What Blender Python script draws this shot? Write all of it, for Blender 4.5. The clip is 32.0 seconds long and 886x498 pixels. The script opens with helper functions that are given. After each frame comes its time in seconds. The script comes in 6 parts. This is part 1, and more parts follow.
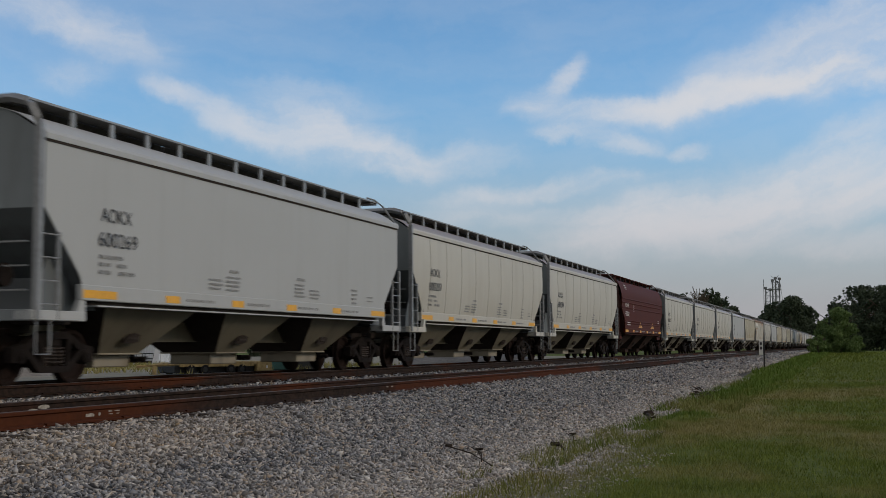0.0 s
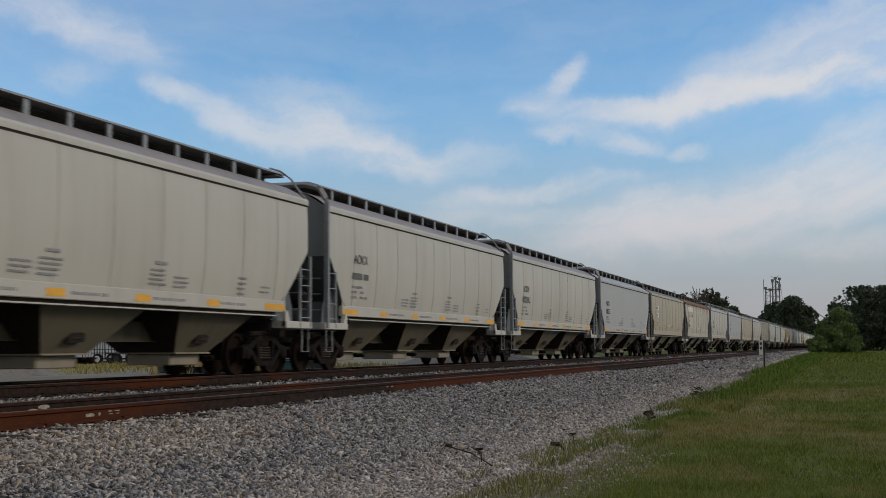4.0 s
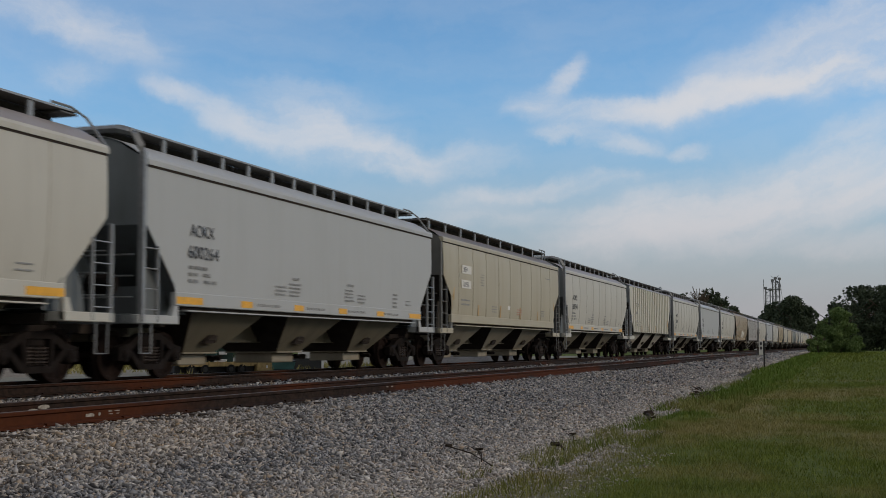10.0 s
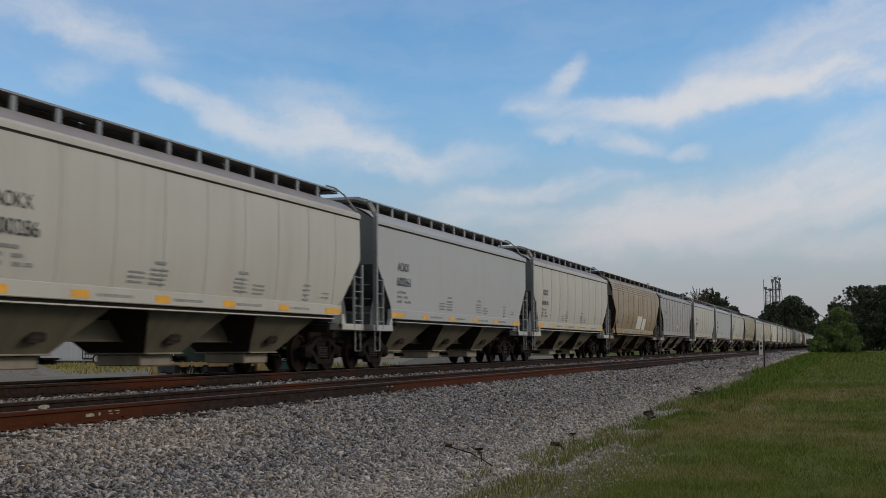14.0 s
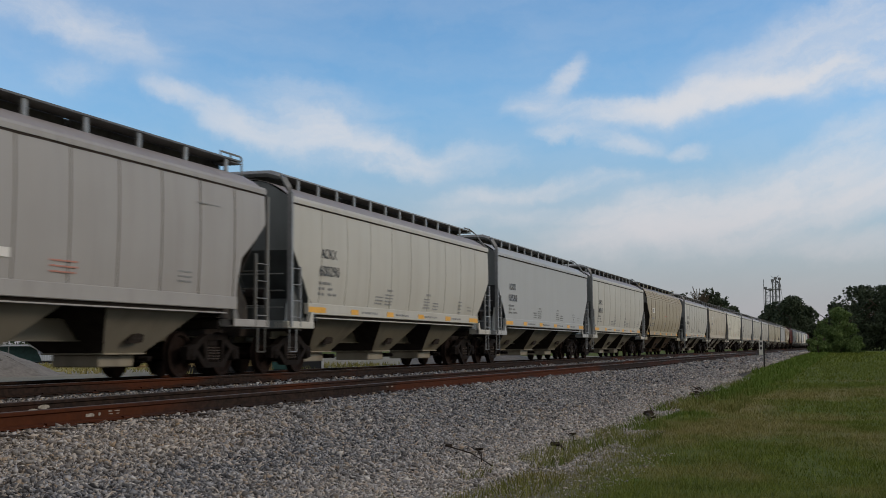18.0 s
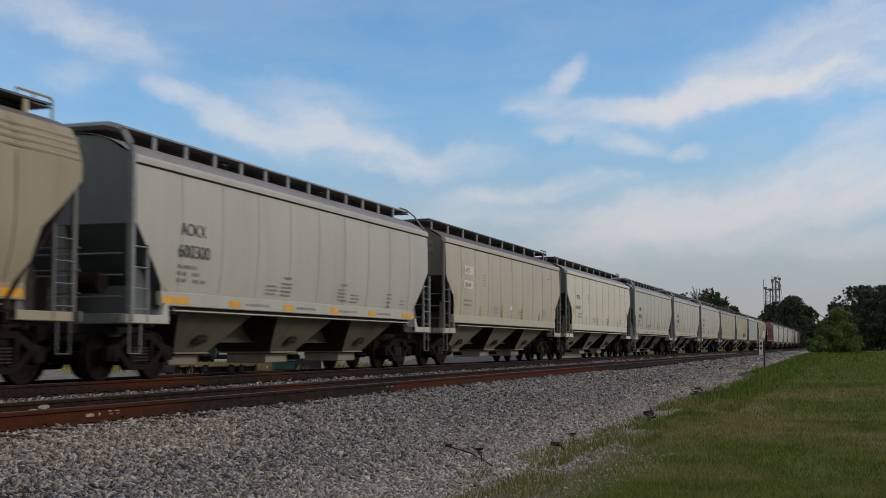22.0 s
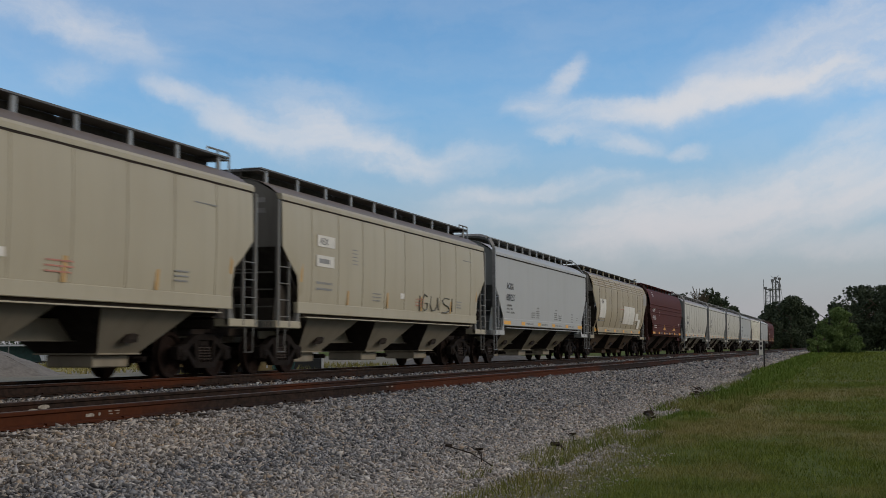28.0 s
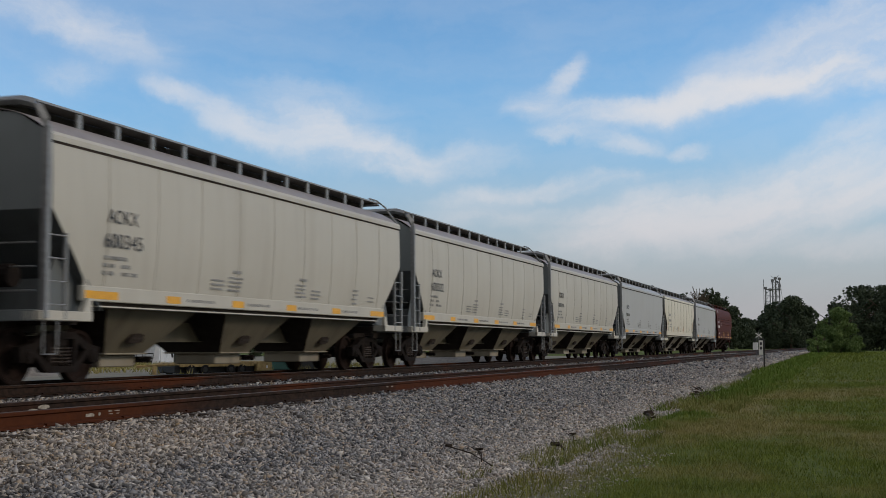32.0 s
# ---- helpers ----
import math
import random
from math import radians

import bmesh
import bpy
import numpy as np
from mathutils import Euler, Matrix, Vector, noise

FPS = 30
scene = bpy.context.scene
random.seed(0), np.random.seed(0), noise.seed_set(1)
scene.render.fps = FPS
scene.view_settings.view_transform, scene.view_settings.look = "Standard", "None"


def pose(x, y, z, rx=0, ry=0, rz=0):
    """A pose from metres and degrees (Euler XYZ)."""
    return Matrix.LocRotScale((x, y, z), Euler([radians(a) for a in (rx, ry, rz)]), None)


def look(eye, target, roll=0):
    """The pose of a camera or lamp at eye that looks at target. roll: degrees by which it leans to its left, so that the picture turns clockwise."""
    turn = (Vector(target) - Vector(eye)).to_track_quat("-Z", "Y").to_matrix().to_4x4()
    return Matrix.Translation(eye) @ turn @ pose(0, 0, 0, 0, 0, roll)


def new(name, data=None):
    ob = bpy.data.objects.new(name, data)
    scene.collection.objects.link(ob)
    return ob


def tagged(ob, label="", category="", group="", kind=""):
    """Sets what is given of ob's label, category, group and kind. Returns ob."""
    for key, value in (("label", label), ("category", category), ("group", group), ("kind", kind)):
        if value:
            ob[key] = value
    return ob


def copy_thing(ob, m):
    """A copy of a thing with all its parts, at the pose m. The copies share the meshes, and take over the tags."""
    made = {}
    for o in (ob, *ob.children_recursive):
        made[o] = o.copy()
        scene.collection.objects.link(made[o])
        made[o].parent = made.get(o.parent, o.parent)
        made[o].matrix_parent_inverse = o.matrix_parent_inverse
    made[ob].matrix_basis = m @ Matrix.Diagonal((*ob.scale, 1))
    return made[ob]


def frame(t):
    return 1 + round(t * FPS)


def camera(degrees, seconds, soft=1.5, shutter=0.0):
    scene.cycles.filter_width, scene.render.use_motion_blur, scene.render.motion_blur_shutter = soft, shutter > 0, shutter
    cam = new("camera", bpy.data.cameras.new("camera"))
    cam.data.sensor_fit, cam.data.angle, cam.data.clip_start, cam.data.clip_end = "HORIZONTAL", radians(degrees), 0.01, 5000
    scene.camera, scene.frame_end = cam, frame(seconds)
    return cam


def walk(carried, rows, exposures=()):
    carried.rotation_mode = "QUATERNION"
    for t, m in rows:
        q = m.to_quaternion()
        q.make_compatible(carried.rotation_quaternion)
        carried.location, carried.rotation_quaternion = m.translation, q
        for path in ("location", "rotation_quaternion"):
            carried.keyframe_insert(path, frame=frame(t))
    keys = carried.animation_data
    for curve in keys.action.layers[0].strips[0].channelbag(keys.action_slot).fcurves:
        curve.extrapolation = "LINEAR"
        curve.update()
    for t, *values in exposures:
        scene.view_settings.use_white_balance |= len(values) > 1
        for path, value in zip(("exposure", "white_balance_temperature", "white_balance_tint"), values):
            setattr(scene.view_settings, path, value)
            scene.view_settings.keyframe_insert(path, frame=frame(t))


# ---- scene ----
# The place: a double-track line running along +Y, rail top of the train's track at z = 0, camera beside it on the lawn.
TRACK_X = -13.57          # centre line of the train's track
NEAR_X = -9.165           # centre line of the empty track beside it
NEAR_Z = -0.08            # its rail top
LAWN_Z = -1.0

EYE = (0.0, 0.0, 0.583)
YAW, PITCH, ROLL = 0.3114, 0.0782, -0.21
cam = camera(38.85, 32.0, soft=0.8, shutter=0.22)
AIM = (-math.sin(YAW) * math.cos(PITCH), math.cos(YAW) * math.cos(PITCH), EYE[2] + math.sin(PITCH))
CAM_POSE = look(EYE, AIM, ROLL)
walk(cam, [(0.0, CAM_POSE), (32.0, CAM_POSE)], exposures=[(0.0, 0.0), (3.0, 0.05), (6.0, 0.02), (10.0, 0.0), (14.0, 0.02), (17.0, 0.08), (22.0, 0.06), (24.0, 0.01), (25.0, 0.0), (28.0, 0.02), (30.0, 0.08), (31.0, 0.14), (32.0, 0.12)])

# ---------------------------------------------------------------- world and sun
SUN_AZ, SUN_EL = radians(75), radians(24)      # azimuth from +Y towards +X


def math_node(nt, op, a, b=None, clamp=False):
    n = nt.nodes.new("ShaderNodeMath")
    n.operation, n.use_clamp = op, clamp
    for i, v in enumerate((a, b)):
        if v is None:
            continue
        if isinstance(v, (int, float)):
            n.inputs[i].default_value = v
        else:
            nt.links.new(v, n.inputs[i])
    return n.outputs[0]


def mix_node(nt, fac, a, b, blend="MIX"):
    n = nt.nodes.new("ShaderNodeMix")
    n.data_type, n.blend_type = "RGBA", blend
    for idx, v in ((0, fac), (6, a), (7, b)):
        if isinstance(v, (int, float)):
            n.inputs[idx].default_value = v
        elif isinstance(v, tuple):
            n.inputs[idx].default_value = (*v[:3], 1.0)
        else:
            nt.links.new(v, n.inputs[idx])
    return n.outputs[2]


def smooth_node(nt, v, lo, hi):
    n = nt.nodes.new("ShaderNodeMapRange")
    n.interpolation_type = "SMOOTHSTEP"
    nt.links.new(v, n.inputs[0])
    n.inputs[1].default_value, n.inputs[2].default_value = lo, hi
    return n.outputs[0]


def noise_node(nt, vec, scale, detail=4.0, rough=0.55):
    n = nt.nodes.new("ShaderNodeTexNoise")
    n.inputs["Scale"].default_value, n.inputs["Detail"].default_value, n.inputs["Roughness"].default_value = scale, detail, rough
    if vec is not None:
        nt.links.new(vec, n.inputs["Vector"])
    return n


def build_world():
    world = bpy.data.worlds.new("evening_sky")
    scene.world = world
    world.use_nodes = True
    nt = world.node_tree
    nt.nodes.clear()
    out = nt.nodes.new("ShaderNodeOutputWorld")
    back = nt.nodes.new("ShaderNodeBackground")
    sky = nt.nodes.new("ShaderNodeTexSky")
    sky.sky_type, sky.sun_disc = "NISHITA", False
    sky.sun_elevation, sky.sun_rotation = SUN_EL, SUN_AZ
    sky.air_density, sky.dust_density, sky.ozone_density = 1.0, 0.4, 2.0
    co = nt.nodes.new("ShaderNodeTexCoord")
    gen = co.outputs["Generated"]

    def dot(vec):
        n = nt.nodes.new("ShaderNodeVectorMath")
        n.operation = "DOT_PRODUCT"
        nt.links.new(gen, n.inputs[0])
        n.inputs[1].default_value = vec
        return n.outputs["Value"]

    m = CAM_POSE.to_3x3()
    ahead = math_node(nt, "MAXIMUM", dot(-m.col[2]), 0.05)
    u = math_node(nt, "DIVIDE", dot(m.col[0]), ahead)      # across, tangent units
    v = math_node(nt, "DIVIDE", dot(m.col[1]), ahead)      # up
    comb = nt.nodes.new("ShaderNodeCombineXYZ")
    nt.links.new(u, comb.inputs[0])
    nt.links.new(v, comb.inputs[1])
    warp = noise_node(nt, comb.outputs[0], 11.0, 6.0, 0.62)
    sub = nt.nodes.new("ShaderNodeVectorMath")
    sub.operation = "SUBTRACT"
    nt.links.new(warp.outputs["Color"], sub.inputs[0])
    sub.inputs[1].default_value = (0.5, 0.5, 0.5)
    sc = nt.nodes.new("ShaderNodeVectorMath")
    sc.operation = "SCALE"
    nt.links.new(sub.outputs[0], sc.inputs[0])
    sc.inputs["Scale"].default_value = 0.050
    add = nt.nodes.new("ShaderNodeVectorMath")
    add.operation = "ADD"
    nt.links.new(comb.outputs[0], add.inputs[0])
    nt.links.new(sc.outputs[0], add.inputs[1])
    warped = add.outputs[0]
    # streaky cirrus banks: centre across/up, turn in degrees, half length, half width, weight
    banks = CLOUDS_WEST + CLOUDS_EAST + CLOUDS_LOW
    total = None
    for cu, cv, turn, hl, hw, weight in banks:
        mp = nt.nodes.new("ShaderNodeMapping")
        mp.vector_type = "TEXTURE"
        mp.inputs["Location"].default_value = (cu, cv, 0)
        mp.inputs["Rotation"].default_value = (0, 0, radians(turn))
        mp.inputs["Scale"].default_value = (hl, hw, 1)
        nt.links.new(warped, mp.inputs["Vector"])
        ln = nt.nodes.new("ShaderNodeVectorMath")
        ln.operation = "LENGTH"
        nt.links.new(mp.outputs[0], ln.inputs[0])
        fall = nt.nodes.new("ShaderNodeMapRange")
        fall.interpolation_type = "SMOOTHERSTEP"
        nt.links.new(ln.outputs["Value"], fall.inputs[0])
        fall.inputs[1].default_value, fall.inputs[2].default_value = 1.25, 0.0
        fall.inputs[3].default_value, fall.inputs[4].default_value = 0.0, weight
        total = fall.outputs[0] if total is None else math_node(nt, "ADD", total, fall.outputs[0])
    # fine streaks inside the banks, drawn out along the sweep of the clouds
    sweep = math_node(nt, "SUBTRACT", v, math_node(nt, "MULTIPLY", math_node(nt, "MULTIPLY", u, u), 0.6))
    comb2 = nt.nodes.new("ShaderNodeCombineXYZ")
    nt.links.new(math_node(nt, "MULTIPLY", u, 5.0), comb2.inputs[0])
    nt.links.new(math_node(nt, "MULTIPLY", sweep, 22.0), comb2.inputs[1])
    sc2 = nt.nodes.new("ShaderNodeVectorMath")
    sc2.operation = "SCALE"
    nt.links.new(sub.outputs[0], sc2.inputs[0])
    sc2.inputs["Scale"].default_value = 1.1
    add2 = nt.nodes.new("ShaderNodeVectorMath")
    add2.operation = "ADD"
    nt.links.new(comb2.outputs[0], add2.inputs[0])
    nt.links.new(sc2.outputs[0], add2.inputs[1])
    fine = noise_node(nt, add2.outputs[0], 1.5, 7.0, 0.56).outputs["Fac"]
    fine = smooth_node(nt, fine, 0.28, 0.72)
    total = math_node(nt, "MULTIPLY", total, math_node(nt, "ADD", math_node(nt, "MULTIPLY", fine, 0.92), 0.34))
    total = math_node(nt, "ADD", total, math_node(nt, "MULTIPLY", fine, 0.06))
    # the rest of the sky carries the same thin streaks
    mp2 = nt.nodes.new("ShaderNodeMapping")
    mp2.inputs["Scale"].default_value = (1.5, 1.5, 5.0)
    nt.links.new(gen, mp2.inputs["Vector"])
    wide = noise_node(nt, mp2.outputs[0], 1.7, 6.0, 0.55).outputs["Fac"]
    total = math_node(nt, "ADD", total, math_node(nt, "MULTIPLY", smooth_node(nt, wide, 0.45, 0.8), 0.12))
    # thickening veil towards the horizon
    elev = dot((0, 0, 1))
    veil = smooth_node(nt, elev, 0.21, 0.0)
    cover = math_node(nt, "SUBTRACT", 1.0, math_node(nt, "POWER", 0.17, total))
    tint = mix_node(nt, smooth_node(nt, elev, 0.0, 0.16), CLOUD_LOW, CLOUD_HIGH)
    base = mix_node(nt, 1.0, sky.outputs[0], SKY_TINT, "MULTIPLY")
    base = mix_node(nt, math_node(nt, "MULTIPLY", veil, 0.95), base, VEIL)
    col = mix_node(nt, cover, base, tint)
    # behind the onlooker an unseen, even, warmer layer is added to warm the light
    behind = smooth_node(nt, dot(-m.col[2]), 0.72, -0.1)
    col = mix_node(nt, math_node(nt, "MULTIPLY", behind, 0.75), col, UNSEEN_BACK_SKY)
    nt.links.new(col, back.inputs["Color"])
    back.inputs["Strength"].default_value = SKY_STRENGTH
    nt.links.new(back.outputs[0], out.inputs["Surface"])


SKY_STRENGTH = 0.10
SKY_TINT = (0.91, 1.26, 1.49)
VEIL = (3.45, 3.30, 3.60)
CLOUD_LOW = (5.1, 4.80, 4.95)
CLOUD_HIGH = (6.6, 6.65, 6.95)
UNSEEN_BACK_SKY = (5.0, 4.5, 3.9)
CLOUDS_WEST = (
    (-0.267, 0.172, -22, 0.080, 0.027, 0.38), (-0.326, 0.190, -18, 0.070, 0.018, 0.35), (-0.294, 0.141, -10, 0.038, 0.014, 0.28),
    (-0.218, 0.123, -20, 0.028, 0.013, 0.42), (-0.173, 0.104, -24, 0.050, 0.018, 0.48), (-0.096, 0.087, -12, 0.088, 0.024, 0.75),
    (-0.101, 0.113, -12, 0.080, 0.022, 0.22), (-0.038, 0.070, -12, 0.050, 0.015, 0.42), (0.012, 0.070, 3, 0.065, 0.014, 0.36))
CLOUDS_EAST = (
    (0.095, 0.136, 55, 0.024, 0.011, 0.55), (0.075, 0.121, 25, 0.035, 0.013, 0.30), (0.097, 0.106, -10, 0.050, 0.018, 0.42), (0.151, 0.109, 6, 0.060, 0.016, 0.55),
    (0.232, 0.124, 10, 0.110, 0.016, 0.85), (0.313, 0.135, 9, 0.090, 0.020, 0.75), (0.277, 0.153, 24, 0.130, 0.030, 0.60), (0.336, 0.171, 25, 0.080, 0.032, 0.60),
    (0.090, 0.0895, -5, 0.024, 0.008, 0.50), (0.138, 0.084, -6, 0.050, 0.010, 0.42), (0.194, 0.077, 12, 0.022, 0.008, 0.42), (0.327, 0.086, 25, 0.060, 0.022, 0.42))
CLOUDS_LOW = (
    (0.230, 0.031, 9, 0.170, 0.037, 0.85), (0.322, 0.054, 12, 0.100, 0.030, 0.60), (0.138, 0.016, 4, 0.070, 0.020, 0.50), (0.322, 0.005, 0, 0.100, 0.014, 0.30),
    (0.034, 0.043, 8, 0.070, 0.012, 0.42), (0.111, 0.052, 6, 0.070, 0.011, 0.40), (0.034, 0.025, 3, 0.100, 0.012, 0.28))
build_world()

sun = new("sun", bpy.data.lights.new("sun", "SUN"))
sun.data.energy, sun.data.angle, sun.data.color = 1.0, radians(12), (1.0, 0.84, 0.67)
toward = Vector((math.sin(SUN_AZ) * math.cos(SUN_EL), math.cos(SUN_AZ) * math.cos(SUN_EL), math.sin(SUN_EL)))
sun.matrix_world = look((0, 0, 60), Vector((0, 0, 60)) - toward)


# ---------------------------------------------------------------- materials
def material(name):
    mat = bpy.data.materials.new(name)
    mat.use_nodes = True
    nt = mat.node_tree
    return mat, nt, nt.nodes["Principled BSDF"]


def matt(bsdf):
    bsdf.inputs["Specular IOR Level"].default_value = 0.08


def bump(nt, bsdf, height, strength, distance=0.01):
    b = nt.nodes.new("ShaderNodeBump")
    b.inputs["Strength"].default_value, b.inputs["Distance"].default_value = strength, distance
    nt.links.new(height, b.inputs["Height"])
    nt.links.new(b.outputs[0], bsdf.inputs["Normal"])


def coords(nt, scale, shift=True, kind="Object"):
    co = nt.nodes.new("ShaderNodeTexCoord")
    mp = nt.nodes.new("ShaderNodeMapping")
    mp.inputs["Scale"].default_value = scale
    nt.links.new(co.outputs[kind], mp.inputs["Vector"])
    if shift:
        info = nt.nodes.new("ShaderNodeObjectInfo")
        c = nt.nodes.new("ShaderNodeCombineXYZ")
        off = math_node(nt, "MULTIPLY", info.outputs["Random"], 37.0)
        for i in range(3):
            nt.links.new(off, c.inputs[i])
        nt.links.new(c.outputs[0], mp.inputs["Location"])
    return mp.outputs[0]


def paint(name, colour, dirt, amount=0.5, rough=0.5, rust=0.0, rust_high=False, metallic=0.0, gloss=0.30):
    """Weathered vehicle paint: broad fading, vertical grime streaks, fine speckle and, where asked for, rust."""
    mat, nt, bsdf = material(name)
    broad = noise_node(nt, coords(nt, (0.5, 0.35, 0.6)), 1.0, 3.0).outputs["Fac"]
    streak = noise_node(nt, coords(nt, (1.2, 1.9, 0.22)), 1.0, 6.0, 0.62).outputs["Fac"]
    speck = noise_node(nt, coords(nt, (26, 26, 26)), 1.0, 3.0, 0.7).outputs["Fac"]
    fac = math_node(nt, "MULTIPLY", smooth_node(nt, streak, 0.42, 0.80), amount)
    fac = math_node(nt, "ADD", fac, math_node(nt, "MULTIPLY", smooth_node(nt, broad, 0.35, 0.75), amount * 0.5), True)
    col = mix_node(nt, fac, colour, dirt)
    col = mix_node(nt, math_node(nt, "MULTIPLY", smooth_node(nt, speck, 0.55, 0.8), 0.15 * amount + 0.04), col, dirt)
    if rust:
        r1 = noise_node(nt, coords(nt, (1.2, 1.6, 0.75)), 1.0, 6.0, 0.62).outputs["Fac"]
        fac_r = smooth_node(nt, r1, 0.56, 0.66)
        if rust_high:
            co = nt.nodes.new("ShaderNodeTexCoord")
            sep = nt.nodes.new("ShaderNodeSeparateXYZ")
            nt.links.new(co.outputs["Object"], sep.inputs[0])
            lift = smooth_node(nt, sep.outputs[2], 2.5, 4.1)
            run = noise_node(nt, coords(nt, (1.0, 2.6, 0.30)), 1.0, 5.0, 0.6).outputs["Fac"]
            edge = smooth_node(nt, sep.outputs[2], 3.35, 4.0)
            fac_r = smooth_node(nt, math_node(nt, "ADD", math_node(nt, "MULTIPLY", math_node(nt, "ADD", r1, run), 0.5), math_node(nt, "MULTIPLY", math_node(nt, "ADD", lift, edge), 0.075)), 0.565, 0.67)
        rcol = mix_node(nt, noise_node(nt, coords(nt, (7, 7, 7)), 1.0, 4.0).outputs["Fac"], (0.22, 0.085, 0.028), (0.46, 0.24, 0.075))
        col = mix_node(nt, math_node(nt, "MULTIPLY", fac_r, rust), col, rcol)
    nt.links.new(col, bsdf.inputs["Base Color"])
    bsdf.inputs["Roughness"].default_value, bsdf.inputs["Metallic"].default_value = rough, metallic
    bsdf.inputs["Specular IOR Level"].default_value = gloss
    bump(nt, bsdf, speck, 0.10, 0.004)
    return mat


def plain(name, colour, rough=0.7, metallic=0.0, var=0.35, scale=9.0, dark=None, bumpy=0.15):
    """A surface with mottling at two scales."""
    mat, nt, bsdf = material(name)
    a = noise_node(nt, coords(nt, (scale, scale, scale)), 1.0, 5.0, 0.65).outputs["Fac"]
    b = noise_node(nt, coords(nt, (scale * 0.13,) * 3), 1.0, 2.0).outputs["Fac"]
    dark = dark or tuple(c * (1 - var) for c in colour)
    col = mix_node(nt, smooth_node(nt, a, 0.3, 0.7), dark, colour)
    col = mix_node(nt, math_node(nt, "MULTIPLY", smooth_node(nt, b, 0.4, 0.7), 0.4), col, tuple(min(1, c * 1.25) for c in colour))
    nt.links.new(col, bsdf.inputs["Base Color"])
    bsdf.inputs["Roughness"].default_value, bsdf.inputs["Metallic"].default_value = rough, metallic
    if rough >= 0.8:
        matt(bsdf)
    bump(nt, bsdf, a, bumpy, 0.01)
    return mat


M = {}
M["cream"] = paint("cream_car_paint", (0.51, 0.495, 0.437), (0.385, 0.36, 0.305), 0.42)
M["grey"] = paint("light_grey_car_paint", (0.42, 0.43, 0.425), (0.34, 0.34, 0.325), 0.30)
M["tan_seam"] = plain("soft_panel_seam", (0.35, 0.315, 0.235), 0.8, 0.0, 0.35, 4.0)
M["tan_rose"] = paint("faded_pinkish_tan_car_paint", (0.52, 0.47, 0.375), (0.37, 0.315, 0.23), 0.40)
M["tan"] = paint("tan_car_paint", (0.43, 0.392, 0.292), (0.32, 0.27, 0.185), 0.38)
M["cream_tan"] = paint("pale_tan_car_paint", (0.66, 0.63, 0.52), (0.52, 0.47, 0.36), 0.35)
M["dirty_tan"] = paint("dirty_tan_car_paint", (0.36, 0.285, 0.185), (0.19, 0.14, 0.085), 0.65)
M["flow_tan"] = paint("stained_tan_car_paint", (0.385, 0.335, 0.235), (0.27, 0.215, 0.145), 0.55, 0.55, 0.10, True)
M["taupe"] = paint("taupe_car_paint", (0.36, 0.345, 0.325), (0.26, 0.24, 0.22), 0.45)
M["brown"] = paint("oxide_brown_car_paint", (0.086, 0.0200, 0.0125), (0.060, 0.020, 0.0135), 0.5, 0.65, gloss=0.10)
M["rusty"] = paint("rusting_grey_car_paint", (0.50, 0.48, 0.41), (0.31, 0.29, 0.24), 0.6, 0.6, 0.9, True)
M["ribbed"] = paint("ribbed_car_paint", (0.56, 0.545, 0.465), (0.42, 0.39, 0.32), 0.42)
M["galv"] = plain("galvanised_steel", (0.30, 0.305, 0.305), 0.5, 0.35, 0.25, 12.0)
M["board"] = plain("walkway_grating", (0.13, 0.13, 0.13), 0.6, 0.3, 0.35, 30.0)
# end walls face away from the sun: their shade is put into darker paint
M["end_grey"] = paint("shaded_end_paint", (0.23, 0.255, 0.26), (0.13, 0.135, 0.135), 0.6)
M["end_tan"] = paint("shaded_grimy_tan_end", (0.185, 0.18, 0.165), (0.085, 0.08, 0.07), 0.6)
M["end_brown"] = paint("shaded_grimy_brown_end", (0.055, 0.018, 0.014), (0.025, 0.016, 0.014), 0.6, 0.8)
M["roof_grime"] = paint("sooty_roof_paint", (0.33, 0.30, 0.285), (0.22, 0.195, 0.18), 0.6)
M["roof_tan"] = paint("sooty_tan_roof_paint", (0.20, 0.165, 0.135), (0.13, 0.10, 0.08), 0.6)
M["outlet"] = paint("worn_outlet_paint", (0.30, 0.265, 0.20), (0.13, 0.11, 0.085), 0.6, 0.6)
M["roof_rust"] = paint("rusted_roof_paint", (0.20, 0.12, 0.075), (0.12, 0.065, 0.038), 0.6, 0.8)
M["end_rust"] = paint("rust_stained_end_paint", (0.17, 0.165, 0.155), (0.09, 0.06, 0.042), 0.7, 0.7)
M["taupe_seam"] = plain("dark_panel_seam", (0.20, 0.185, 0.165), 0.8, 0.0, 0.35, 4.0)
M["bay_rib"] = paint("pale_ribbed_bay_paint", (0.44, 0.41, 0.355), (0.28, 0.255, 0.215), 0.5, 0.6)
# both end slope colours are darkened for shade below the overhanging end
M["slope_grey"] = paint("shaded_grey_end_slope", (0.135, 0.15, 0.155), (0.07, 0.073, 0.073), 0.6)
# dark colour holding the shade of down-facing sheets, underframe beams and shade strips
M["slope"] = plain("shaded_dark_steel", (0.048, 0.039, 0.034), 0.85, 0.0, 0.4, 4.0)
M["end_slope"] = plain("shaded_brown_end_slope", (0.06, 0.053, 0.046), 0.8, 0.0, 0.5, 3.0)
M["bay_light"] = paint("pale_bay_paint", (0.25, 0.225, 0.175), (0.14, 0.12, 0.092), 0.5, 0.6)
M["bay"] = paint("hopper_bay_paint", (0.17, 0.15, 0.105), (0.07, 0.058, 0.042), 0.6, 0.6)
